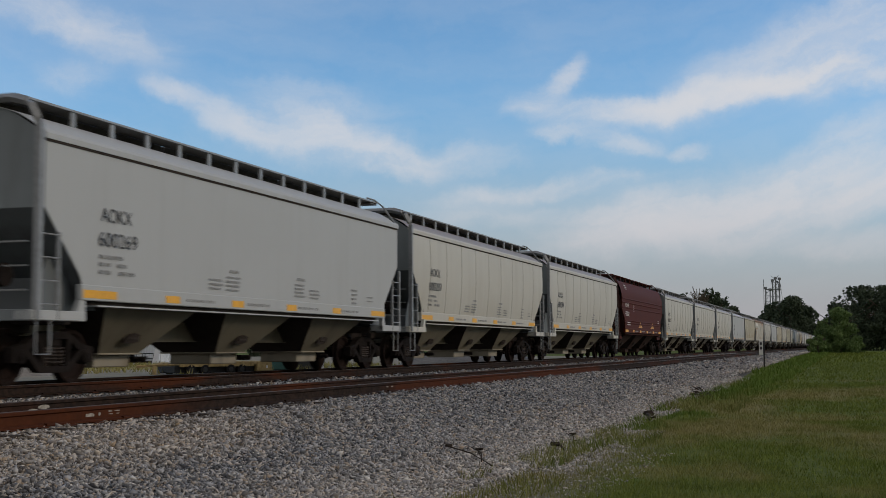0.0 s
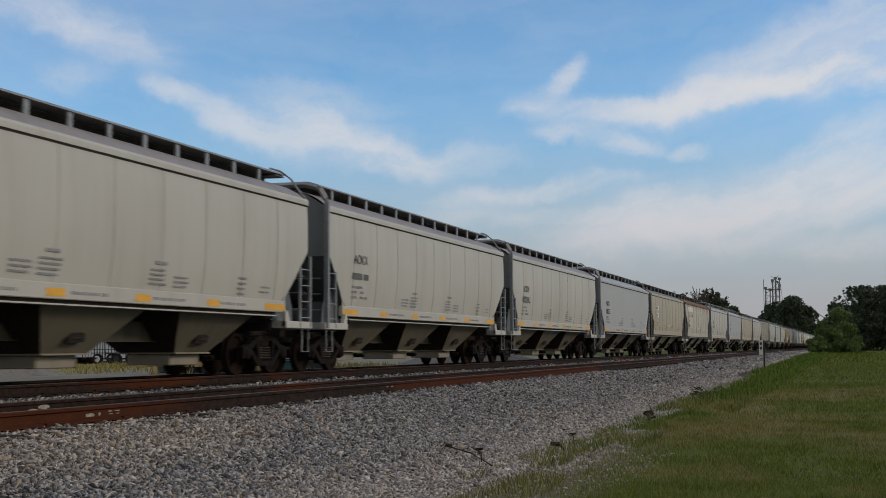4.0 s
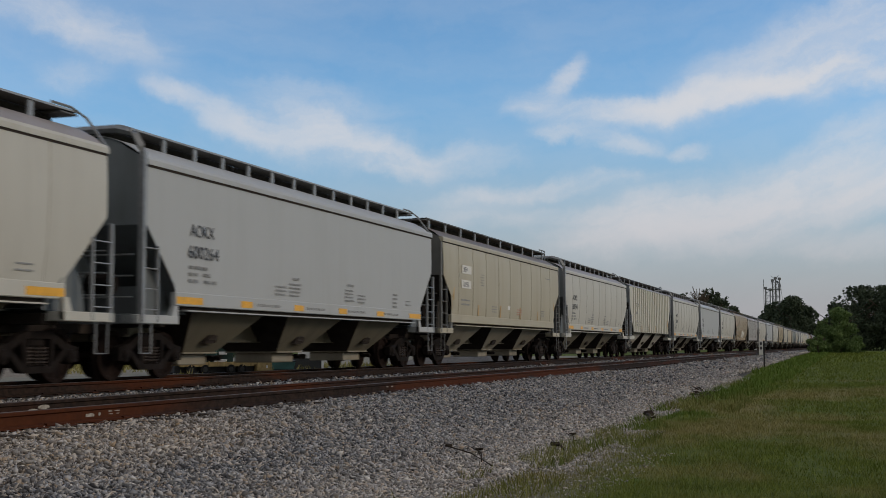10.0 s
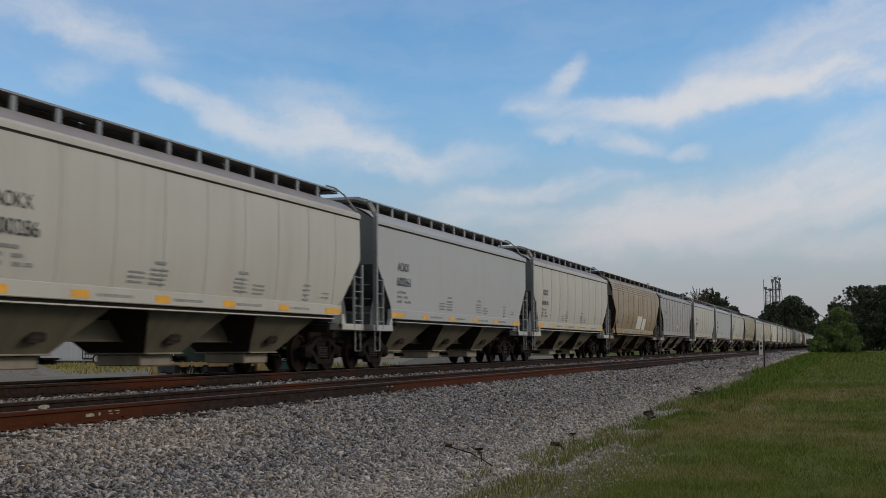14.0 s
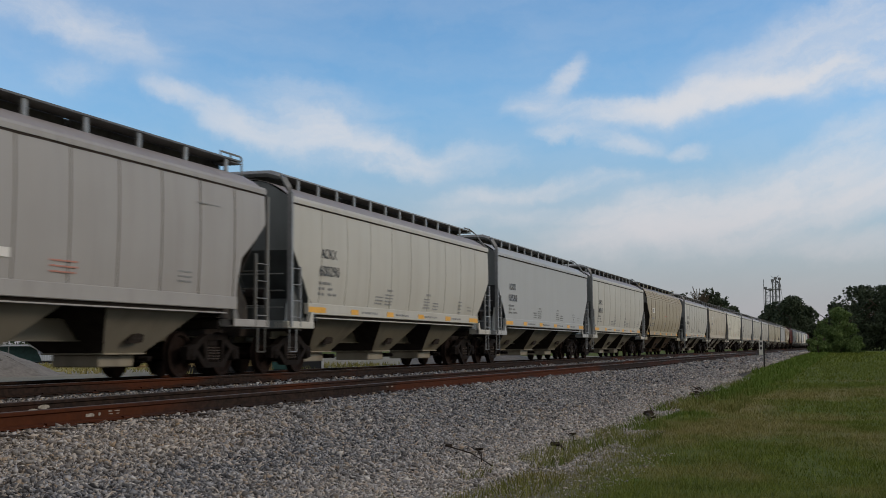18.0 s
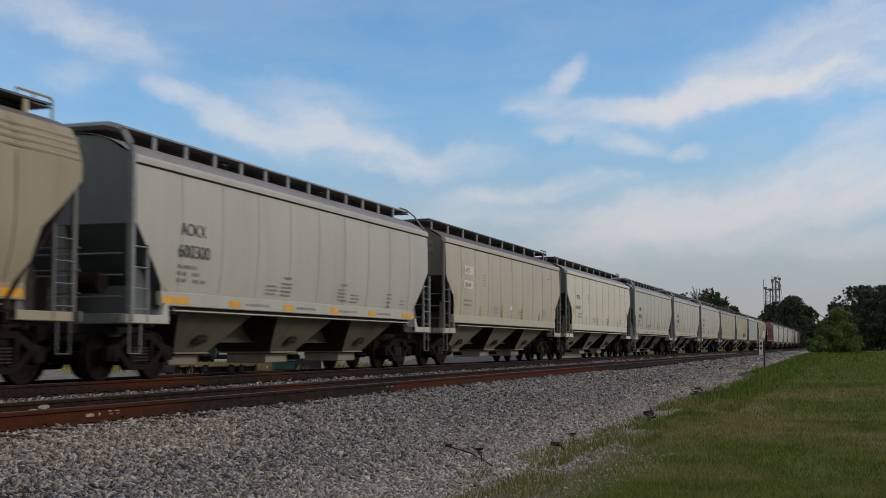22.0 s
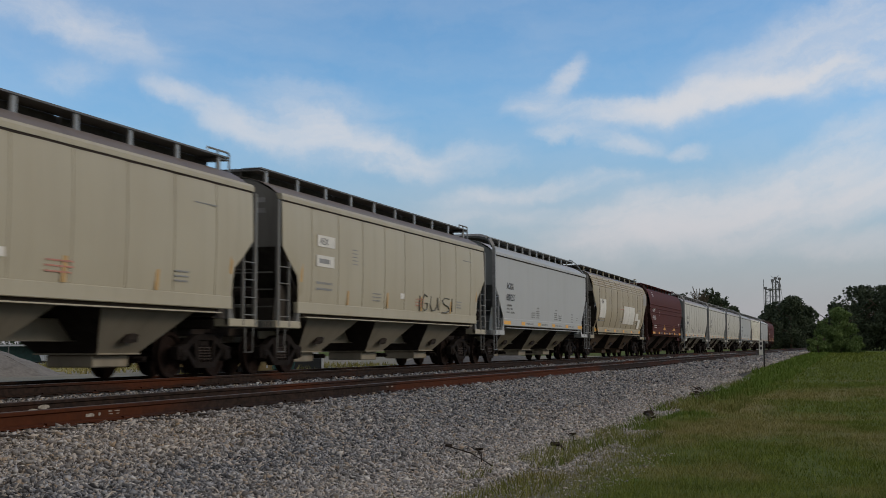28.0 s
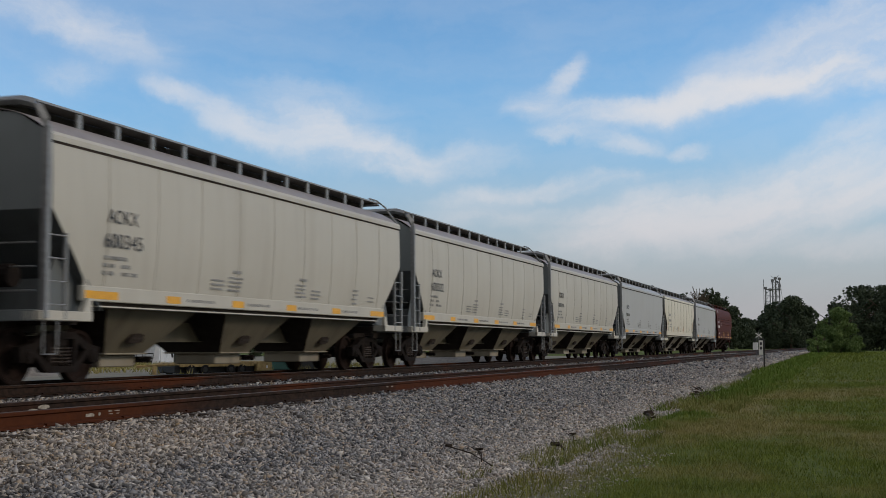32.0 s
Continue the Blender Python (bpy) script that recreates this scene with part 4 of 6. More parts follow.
        q.box(-0.14, 0.13, *sorted((sy * (ends + 0.24), sy * (ends + 0.46))), 0.70, 1.00, 0.03)
        part("coupler", q, "truck", car, "dark cast coupler")
        h = Shape().tube([(0.25, sy * (ends - .05), 0.98), (0.30, sy * (ends + 0.2), 0.70), (0.22, sy * (ends + 0.36), 0.52)], 0.025, 6)
        part("air_hose", h, "tyre", car, "black rubber air hose")
        for sx in (1, -1):
            # tall end post, bent over to the walkway
            px = xe + 0.005
            post = Shape()
            y0 = sy * (ends - 0.10)
            if c["bent"] and sy < 0:
                path = [(sx * px, y0, 1.06), (sx * px, y0, 4.10), (sx * (px - 0.04), y0, 4.20), (sx * (px - 0.17), y0, 4.43), (sx * (px - 0.26), y0, 4.49), (sx * 1.0, y0 + 0.1, 4.58), (0, y0 + 0.1, 4.58)]
                post.tube(path, 0.078, 4, 0.9)
            elif c["bent"]:
                post.box(*sorted((sx * (px - 0.05), sx * (px + 0.02))), *sorted((y0 - 0.04, y0 + 0.04)), 1.06, 2.72, 0.01)
            else:
                post.box(*sorted((sx * (px - 0.05), sx * (px + 0.02))), *sorted((y0 - 0.05, y0 + 0.05)), 1.06, z1 - 0.1 if kind != "ribbed" else 3.95, 0.01)
            part("end_post", post, c.get("gear", c["trim"]), car)
            y2 = sy * (ends - 0.66)
            zl = min(2.45, low_edge(spec, abs(y2)) + 0.05) if spec["cut"] == "straight" else min(2.6, low_edge(spec, abs(y2)))
            part("ladder_stile", Shape().box(*sorted((sx * (px - 0.04), sx * (px + 0.02))), y2 - 0.028, y2 + 0.028, 1.06, zl, 0.008), c.get("gear", c["trim"]), car)
            for k in range(4):
                z = 1.28 + k * 0.37
                part("ladder_rung", Shape().tube([(sx * (px + 0.02), y0, z), (sx * (px + 0.02), y2, z)], 0.014, 5), c.get("gear", c["trim"]), car)
            part("corner_platform", Shape().box(*sorted((sx * (px - 0.35), sx * (px + 0.01))), *sorted((sy * (low - 0.12), sy * (ends + 0.0))), 1.03, 1.19, 0.012), c["sill"], car)
            br = Shape()
            br.prism([(sx * (px - 0.10), sy * (low + 0.18), 1.06), (sx * (px - 0.10), sy * (low - 0.12), 1.06), (sx * (px - 0.10), sy * (low - 0.12), min(z0 - 0.20, 1.42)), (sx * (px - 0.10), sy * (low + 0.0), min(z0 - 0.20, 1.42))], (sx * 0.09, 0, 0))
            part("jacking_bracket", br, c.get("gear", c["sill"]), car)
            ya, yb = sy * (ends - 0.14), sy * (ends - 0.50)
            part("stirrup_step", Shape().tube([(sx * (px - 0.03), ya, 1.04), (sx * (px - 0.03), ya, 0.50), (sx * (px - 0.03), yb, 0.50), (sx * (px - 0.03), yb, 1.04)], 0.019, 5), c.get("gear", c["trim"]), car)
        for z in (1.50, 1.88, 2.26):
            part("grab_iron", Shape().tube([(-1.45, sy * (ends - 0.06), z), (1.45, sy * (ends - 0.06), z)], 0.016, 5), c.get("gear", c["trim"]), car)
        # platform walkway across the roof end
        part("end_walkway", Shape().box(-1.0, 1.0, *sorted((sy * (top - 0.5), sy * (top - 0.02))), 4.58, 4.615, 0.008), "board", car, "steel grating walkway")
        if sy > 0:
            for sx in (1, -1):
                if not c["bent"]:
                    hr = Shape().tube([(sx * 0.99, top - 0.95, 4.65), (sx * 0.99, top - 0.93, 4.76), (sx * 0.99, top - 0.02, 4.76), (sx * 0.99, top + 0.03, 4.72), (sx * 0.99, top + 0.03, 4.28)], 0.024, 5)
                    hr.tube([(sx * 0.99, top - 0.48, 4.65), (sx * 0.99, top - 0.48, 4.76)], 0.022, 5)
                    part("walkway_handhold", hr, c["trim"], car)
                    continue
                hr = Shape().tube([(sx * 0.98, top - 0.80, 4.65), (sx * 0.98, top - 0.75, 4.715), (sx * 0.98, top - 0.18, 4.715), (sx * 1.16, top + 0.0, 4.55), (sx * (xe - 0.06), top + 0.06, z1 + 0.05)], 0.026, 5)
                part("walkway_handhold", hr, c["trim"], car)
    b = Shape().tube([(0.5, -top - 0.12, 1.75), (1.0, -top - 0.12, 1.75)], 0.19, 12)
    part("air_reservoir", b, "truck", car, "dark brake air reservoir")
    part("brake_valve", Shape().box(-0.35, -0.05, top - 0.02, top + 0.18, 1.5, 1.85, 0.02), "truck", car)
    # sills
    for sx in (1, -1):
        xs = spec["prof"](z0)
        if c["ribs"]:
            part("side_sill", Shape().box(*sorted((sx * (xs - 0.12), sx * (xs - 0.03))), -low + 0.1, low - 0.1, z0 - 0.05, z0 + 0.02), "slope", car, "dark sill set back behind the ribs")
            continue
        part("side_sill", Shape().box(*sorted((sx * (xs - 0.10), sx * (xs + 0.018))), -low - 0.02, low + 0.02, z0 - 0.24, z0 + 0.02, 0.012), c["sill"], car, "side sill")
        part("sill_flange", Shape().box(*sorted((sx * (xs - 0.24), sx * (xs + 0.02))), -low + 0.45, low - 0.45, z0 - 0.335, z0 - 0.31), c["sill"], car, "lit flange under the sill")
        # dark filler gives the shadow line between sill and flange
        if sx > 0:
            part("sill_recess", Shape().box(*sorted((sx * (xs - 0.24), sx * (xs - 0.10))), -low + 0.4, low - 0.4, z0 - 0.31, z0 - 0.20), "slope", car, "dark strip standing in for shade between sill and flange")
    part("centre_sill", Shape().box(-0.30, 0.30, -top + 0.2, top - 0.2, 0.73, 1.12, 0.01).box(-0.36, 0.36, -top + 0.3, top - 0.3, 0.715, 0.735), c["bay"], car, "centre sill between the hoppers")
    # hoppers on the centre sill, with the slope sheets that meet between them
    k = low / 7.07
    zt, zb, xt, xb, half, hb = spec.get("zt", z0 - 0.31), 0.49, spec["prof"](z0) - 0.22, 0.64, 1.60 * k, 0.67
    pitch = 4.42 * k
    for i in (-1, 0, 1):
        cy = i * pitch
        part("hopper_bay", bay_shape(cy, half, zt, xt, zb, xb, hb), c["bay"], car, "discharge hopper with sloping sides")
        # slope sheets are coloured darker than the bay for the shade they lie in
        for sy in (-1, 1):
            part("bay_slope_sheet", slope_sheet(cy, sy, half, zt, xt, zb, xb, hb), "slope", car, "slope sheet with its shade put into the colour")
        part("outlet_gate", outlet_shape(cy, zb), c["outlet"], car, "pale sliding outlet gate")
        part("gate_gear", gate_gear_shape(cy, zb), "truck", car)
        part("vibrator_bracket", vibrator_shape(cy, zt, zb, xt, xb), "slope", car, "dark bracket on the hopper side")
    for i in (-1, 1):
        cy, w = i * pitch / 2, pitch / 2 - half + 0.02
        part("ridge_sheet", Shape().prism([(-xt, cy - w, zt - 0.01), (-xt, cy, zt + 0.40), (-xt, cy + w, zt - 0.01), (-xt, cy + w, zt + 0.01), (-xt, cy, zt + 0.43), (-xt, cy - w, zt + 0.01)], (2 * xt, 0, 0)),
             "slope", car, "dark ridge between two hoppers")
    # walkways on posts, hatch covers between
    bx0, bx1 = 0.54, 1.00
    zroof = z1 + (spec["zr"] - z1) * (1 - min(1.0, 0.97 / xe) ** 3)
    n, gap = c["posts"], c["post_gap"]
    for sx in (1, -1):
        part("running_board", Shape().box(*sorted((sx * bx0, sx * bx1)), -top + 0.04, top - 0.04, 4.63, 4.66, 0.006), "board", car, "steel grating running board")
        part("board_edge", Shape().box(*sorted((sx * bx1, sx * (bx1 + 0.02))), -top + 0.04, top - 0.04, 4.632, 4.668), c["trim"] if c["bent"] else "board", car)
        for i in range(n):
            y = (i - (n - 1) / 2) * gap + c["post_shift"]
            part("board_post", shared("board_post%.2f" % zroof, lambda: Shape().box(-0.025, 0.025, -0.065, 0.065, zroof - 0.06, 4.63, 0.006), c["trim"]), None, car, at=(sx * (bx1 - 0.03), y, 0))
    for i in range(3):
        y = (i - 1) * (2 * top / 3)
        hs = Shape().box(-0.53, 0.53, y - top / 3 + 0.06, y + top / 3 - 0.06, spec["zr"] - 0.25, 4.655, 0.03)
        for k in range(6):
            yy = y - top / 3 + 0.5 + k * (2 * top / 3 - 1.0) / 5
            hs.box(-0.535, 0.535, yy - 0.03, yy + 0.03, spec["zr"] - 0.03, 4.665)
        part("roof_hatch", hs, "hatch", car, "long trough hatch cover")
    tc = 7.02 * length / 17.53
    for sy in (-1, 1):
        truck_under(car, sy * tc)
    decorate(kind, car, spec)
    return car


def bars(parent, spec, mat, y, z, rows, width, step=0.085, thick=0.04, ragged=0.25, seed=0, name="stencil_block"):
    """A block of small stencilled print that cannot be read: rows of word-long marks."""
    rng = random.Random(seed)
    s = Shape()
    for r in range(rows):
        zz = z - r * step
        w = width * (1 - ragged * rng.random())
        x = spec["prof"](zz) + (0.016 if spec is FLAT else 0.019 if spec is FULL else 0.027)
        p = 0.0
        while p < w - 0.02:
            q = min(w, p + rng.uniform(1.3, 4.5) * max(thick, 0.03))
            s.box(x, x + 0.003, y + p, y + q, zz, zz + thick * rng.uniform(0.85, 1.0))
            p = q + thick * 0.45
    tagged(part(name, s, mat, parent), kind="stuff")


def decorate(kind, car, spec):
    """Reflector tape and small print that all cars of a kind carry on the visible side."""
    c = CARS[kind]
    low, z0 = spec["low"], spec["z0"]
    xs = spec["prof"](z0) + 0.019
    if c["tape"] == "sill":
        for i in range(6):
            y = -low + 0.02 + i * (2 * low - 1.0) / 5
            w = 1.0 if i in (0, 5) else 0.52
            y = y if i != 5 else low - 1.02
            part("reflector_strip", Shape().box(xs, xs + 0.004, y, y + w, z0 - 0.20, z0 - 0.065), c.get("tape_mat", "orange"), car, "yellow reflective strip")
        for i in range(4):
            y = -low + 3.4 + i * 2.55
            line, p, rng = Shape(), 0.0, random.Random(i)
            while p < 1.1:
                q = p + rng.uniform(0.03, 0.07)
                line.box(xs, xs + 0.003, y + p, y + q, z0 - 0.155, z0 - 0.10)
                p = q + rng.choice((0.02, 0.02, 0.05))
            tagged(part("stencil_line", line, "grey_ink", car), kind="stuff")
    elif c["tape"] == "upright":
        for i in range(c["tapes"]):
            y = -7.20 + i * 14.3 / (c["tapes"] - 1)
            lift = 0.45 if i in (0, c["tapes"] - 1) else 0.0
            zc = z0 + 0.25 + lift
            x = spec["prof"](zc) + 0.022
            part("reflector_strip", Shape().prism([(x - 0.004, y - 0.03, z0 + 0.03 + lift), (x - 0.004, y + 0.09, z0 + 0.03 + lift), (x, y + 0.14, z0 + 0.46 + lift), (x, y + 0.02, z0 + 0.46 + lift)], (0.006, 0, 0)), "faded", car, "faded orange reflective strip")
    if c["end"] in ("end_tan", "end_brown", "end_rust"):
        for z in (3.86, 3.62):
            part("end_stencil", Shape().box(0.55, 1.15, -spec["top"] + 0.018, -spec["top"] + 0.03, z, z + 0.11), "grey_ink", car, "faded stencil on the end wall")
    if c["print"] == "stencils":
        block = Shape()
        for k, (z, ws) in enumerate(((2.10, ((0, .14), (.2, .74))), (1.97, ((0, .14), (.2, .36), (.56, .86))), (1.84, ((0, .14), (.2, .36), (.60, .84), (.90, 1.12))))):
            for w0, w1 in ws:
                n = max(1, round((w1 - w0) / 0.055))
                for j in range(n):
                    yj = -6.60 + w0 + (w1 - w0) * j / n
                    block.box(spec["prof"](z) + 0.017, spec["prof"](z) + 0.020, yj, yj + (w1 - w0) / n * 0.72, z, z + 0.066)
        tagged(part("stencil_block", block, "grey_ink", car), kind="stuff")
        bars(car, spec, "grey_ink", -1.90, 2.12, 1, 0.42, 0.1, 0.06, 0, 2)
        bars(car, spec, "grey_ink", -2.05, 2.00, 4, 0.66, 0.085, 0.04, 0.2, 3)
        bars(car, spec, "grey_ink", -2.78, 1.92, 3, 0.60, 0.085, 0.04, 0.2, 4)
        bars(car, spec, "grey_ink", 1.40, 2.12, 1, 0.42, 0.1, 0.06, 0, 5)
        bars(car, spec, "grey_ink", 1.25, 2.00, 4, 0.62, 0.085, 0.04, 0.2, 6)
        bars(car, spec, "grey_ink", 2.10, 1.90, 3, 0.58, 0.085, 0.04, 0.2, 7)
        bars(car, spec, "grey_ink", 4.70, 2.02, 4, 0.38, 0.11, 0.045, 0.1, 8)
        bars(car, spec, "grey_ink", 5.75, 1.88, 2, 0.5, 0.10, 0.03, 0.3, 9)
    elif c["print"] == "brown":
        bars(car, spec, "white_ink", -6.3, 1.95, 2, 1.0, 0.13, 0.05, 0.1, 1)
        bars(car, spec, "white_ink", -6.6, 4.05, 3, 0.6, 0.10, 0.035, 0.05, 2)
        bars(car, spec, "white_ink", -4.2, 2.95, 4, 0.32, 0.10, 0.02, 0.0, 3)
        for y in (-2.3, 2.5):
            block = Shape()
            for k in range(4):
                block.box(spec["prof"](1.8) + 0.016, spec["prof"](1.8) + 0.02, y + 0.78 - 0.14 - 0.17 * k, y + 0.78 + 0.14 + 0.17 * k, 1.98 - k * 0.09, 2.03 - k * 0.09)
            tagged(part("stencil_block", block, "orange", car), kind="stuff")
        bars(car, spec, "white_ink", 5.6, 2.2, 2, 0.5, 0.12, 0.05, 0.1, 4)
    elif c["print"] == "worn":
        bars(car, spec, "grey_ink", -6.3, 2.10, 2, 1.0, 0.14, 0.06, 0.1, 1)
        bars(car, spec, "grey_ink", -4.05, 3.05, 5, 0.35, 0.09, 0.025, 0.0, 2)
        bars(car, spec, "grey_ink", -2.6, 2.0, 3, 0.7, 0.09, 0.03, 0.2, 3)
        bars(car, spec, "red_ink", 0.9, 1.98, 3, 0.8, 0.09, 0.03, 0.2, 4)
        bars(car, spec, "grey_ink", 4.9, 2.02, 3, 0.6, 0.09, 0.035, 0.2, 5)
        bars(car, spec, "white_ink", -0.4, 1.96, 1, 0.3, 0.1, 0.16, 0, 6)
        bars(car, spec, "grey_ink", 5.6, 3.4, 1, 0.9, 0.1, 0.03, 0, 7)
    elif c["print"] == "flow":
        bars(car, spec, "red_ink", -1.0, 2.62, 1, 1.3, 0.1, 0.05, 0, 1)
        bars(car, spec, "grey_ink", -0.9, 2.15, 4, 1.1, 0.09, 0.03, 0.3, 2)
        bars(car, spec, "grey_ink", 5.2, 2.75, 2, 1.0, 0.07, 0.025, 0.1, 3)
        bars(car, spec, "grey_ink", -6.4, 2.05, 2, 1.1, 0.14, 0.05, 0.1, 4)
        bars(car, spec, "black", -7.0, 1.9, 1, 0.5, 0.1, 0.2, 0.0, 5)
        bars(car, spec, "white_ink", 4.6, 1.9, 1, 0.4, 0.1, 0.28, 0.0, 6)
        bars(car, spec, "black", 4.65, 1.92, 1, 0.28, 0.1, 0.18, 0.0, 7)
        bars(car, spec, "grey_ink", -4.3, 3.15, 4, 0.3, 0.1, 0.03, 0.0, 8)
    elif c["print"] == "ribbed":
        bars(car, spec, "grey_ink", -6.2, 2.05, 2, 0.55, 0.22, 0.10, 0.1, 1)
        bars(car, spec, "grey_ink", -5.1, 2.0, 2, 0.5, 0.22, 0.10, 0.1, 2)
        bars(car, spec, "grey_ink", -3.5, 3.0, 5, 0.35, 0.09, 0.02, 0.0, 3)
        bars(car, spec, "grey_ink", -2.3, 1.75, 2, 0.6, 0.09, 0.03, 0.1, 4)
        bars(car, spec, "grey_ink", 3.3, 1.75, 2, 0.6, 0.09, 0.03, 0.1, 5)


def flat(z):
    return 1.60


def bowed(z):
    """Full side that draws in towards the sill and a little towards the eave."""
    return 1.61 - 0.105 * (max(0.0, 3.0 - z) / 1.38) ** 2 - 0.03 * max(0.0, z - 3.0) ** 2


def upright(z):
    return 1.56


def rounded(z):
    """Gently bowed side."""
    return 1.60 - 0.035 * ((z - 2.9) / 1.2) ** 2


def bellied(z):
    """Side that leans in towards the sill and rolls into the roof."""
    if z > 3.55:
        return 1.62 - 0.22 * ((z - 3.55) / 0.65) ** 1.7
    return 1.62 - 0.20 * (max(0.0, 2.6 - z) / 1.0) ** 1.6


def rolled(z):
    if z > 3.40:
        return 1.60 - 0.24 * ((z - 3.40) / 0.85) ** 1.8
    return 1.60


FLAT = dict(top=8.12, low=7.07, z0=1.62, z1=3.98, zd=2.82, zr=4.50, xe=1.60, cut="straight", prof=flat)
FULL = dict(FLAT, prof=bowed, rows=9)
BOWED = dict(top=8.16, low=7.25, z0=1.62, z1=3.98, zd=2.85, zr=4.48, xe=1.57, cut="curved", prof=rounded, rows=9)
LONG = dict(BOWED, top=8.62, low=7.35, zd=3.25)
PALE = dict(BOWED, top=8.48, low=7.40, zd=3.0)
FLOW = dict(top=8.62, low=7.40, z0=1.58, z1=4.22, zd=3.35, zr=4.52, xe=1.38, cut="curved", prof=bellied, rows=14)
RIB = dict(top=8.55, low=7.30, z0=1.46, zt=1.41, z1=4.12, zd=3.15, zr=4.45, xe=1.58, cut="straight", prof=upright)
ROLL = dict(top=7.93, low=6.95, z0=1.62, z1=4.24, zd=2.75, zr=4.50, xe=1.36, cut="curved", prof=rolled, rows=14)


def car_kind(label, spec, mat, **kw):
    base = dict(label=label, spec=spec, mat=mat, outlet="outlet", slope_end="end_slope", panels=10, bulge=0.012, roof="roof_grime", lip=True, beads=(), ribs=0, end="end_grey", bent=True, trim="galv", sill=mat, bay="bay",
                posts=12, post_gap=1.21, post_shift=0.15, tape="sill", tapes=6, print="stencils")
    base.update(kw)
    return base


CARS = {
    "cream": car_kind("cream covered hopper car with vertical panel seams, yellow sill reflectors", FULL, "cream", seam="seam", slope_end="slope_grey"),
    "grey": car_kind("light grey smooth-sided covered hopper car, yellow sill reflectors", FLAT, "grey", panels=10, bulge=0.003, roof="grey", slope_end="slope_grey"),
    "brown": car_kind("dark oxide-brown covered hopper car with lengthwise ribs", ROLL, "brown", panels=1, bulge=0.0, lip=False, beads=(3.30, 3.08, 2.79, 2.06, 1.93), end="end_brown", roof="brown", gear="end_brown",
                      trim="brown", sill="brown", bay="bay_dark", outlet="bay_dark", slope_end="end_brown", posts=9, post_gap=1.62, print="brown", tape="sill"),
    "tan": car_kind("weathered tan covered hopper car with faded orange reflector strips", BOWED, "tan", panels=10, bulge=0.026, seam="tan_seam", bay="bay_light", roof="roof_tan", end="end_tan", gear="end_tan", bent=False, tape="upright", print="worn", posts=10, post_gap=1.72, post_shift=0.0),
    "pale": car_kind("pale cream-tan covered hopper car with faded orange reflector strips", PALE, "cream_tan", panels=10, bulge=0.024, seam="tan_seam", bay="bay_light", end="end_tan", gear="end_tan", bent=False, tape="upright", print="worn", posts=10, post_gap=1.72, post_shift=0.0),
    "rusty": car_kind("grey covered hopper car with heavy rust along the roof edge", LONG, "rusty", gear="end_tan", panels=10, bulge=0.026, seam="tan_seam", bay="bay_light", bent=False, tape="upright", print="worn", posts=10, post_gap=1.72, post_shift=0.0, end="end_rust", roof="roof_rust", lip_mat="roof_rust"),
    "flow": car_kind("dirty tan round-sided covered hopper car with white paint patches", FLOW, "dirty_tan", roof="roof_tan", end="end_tan", panels=10, bulge=0.018, seam="flow_seam", gear="end_tan", bay="bay_rust", outlet="bay_rust", bent=False, lip=False, beads=(4.04, 3.92, 3.80, 3.68), tape="sill", tape_mat="faded",
                     print="flow", posts=10, post_gap=1.735, trim="dirty_tan"),
    "flow_tan": car_kind("weathered tan round-sided covered hopper car with panel seams", FLOW, "flow_tan", roof="roof_tan", end="end_tan", panels=10, bulge=0.018, seam="flow_seam", gear="end_tan", bay="bay_rust", outlet="bay_rust", bent=False, lip=False, beads=(4.04, 3.92, 3.80, 3.68), tape="sill",
                         print="flow", posts=10, post_gap=1.735, trim="tan"),
    "taupe": car_kind("weathered grey bow-sided covered hopper car with dark panel seams", LONG, "taupe", roof="roof_grime", end="end_tan", gear="end_tan", panels=12, bulge=0.026, seam="taupe_seam", bay="bay_light", bent=False,
                      tape="none", print="worn", posts=10, post_gap=1.735),
    "ribbed": car_kind("cream covered hopper car with upright side ribs", RIB, "ribbed", panels=1, bulge=0.0, bent=False, lip=False, ribs=20, bay="bay_rib", tape="upright", tapes=6, print="ribbed", posts=10, post_gap=1.735, post_shift=-0.68),
}

CARS["rose"] = dict(CARS["tan"], mat="tan_rose", sill="tan_rose", label="faded pinkish-tan covered hopper car with painted-out number panels")

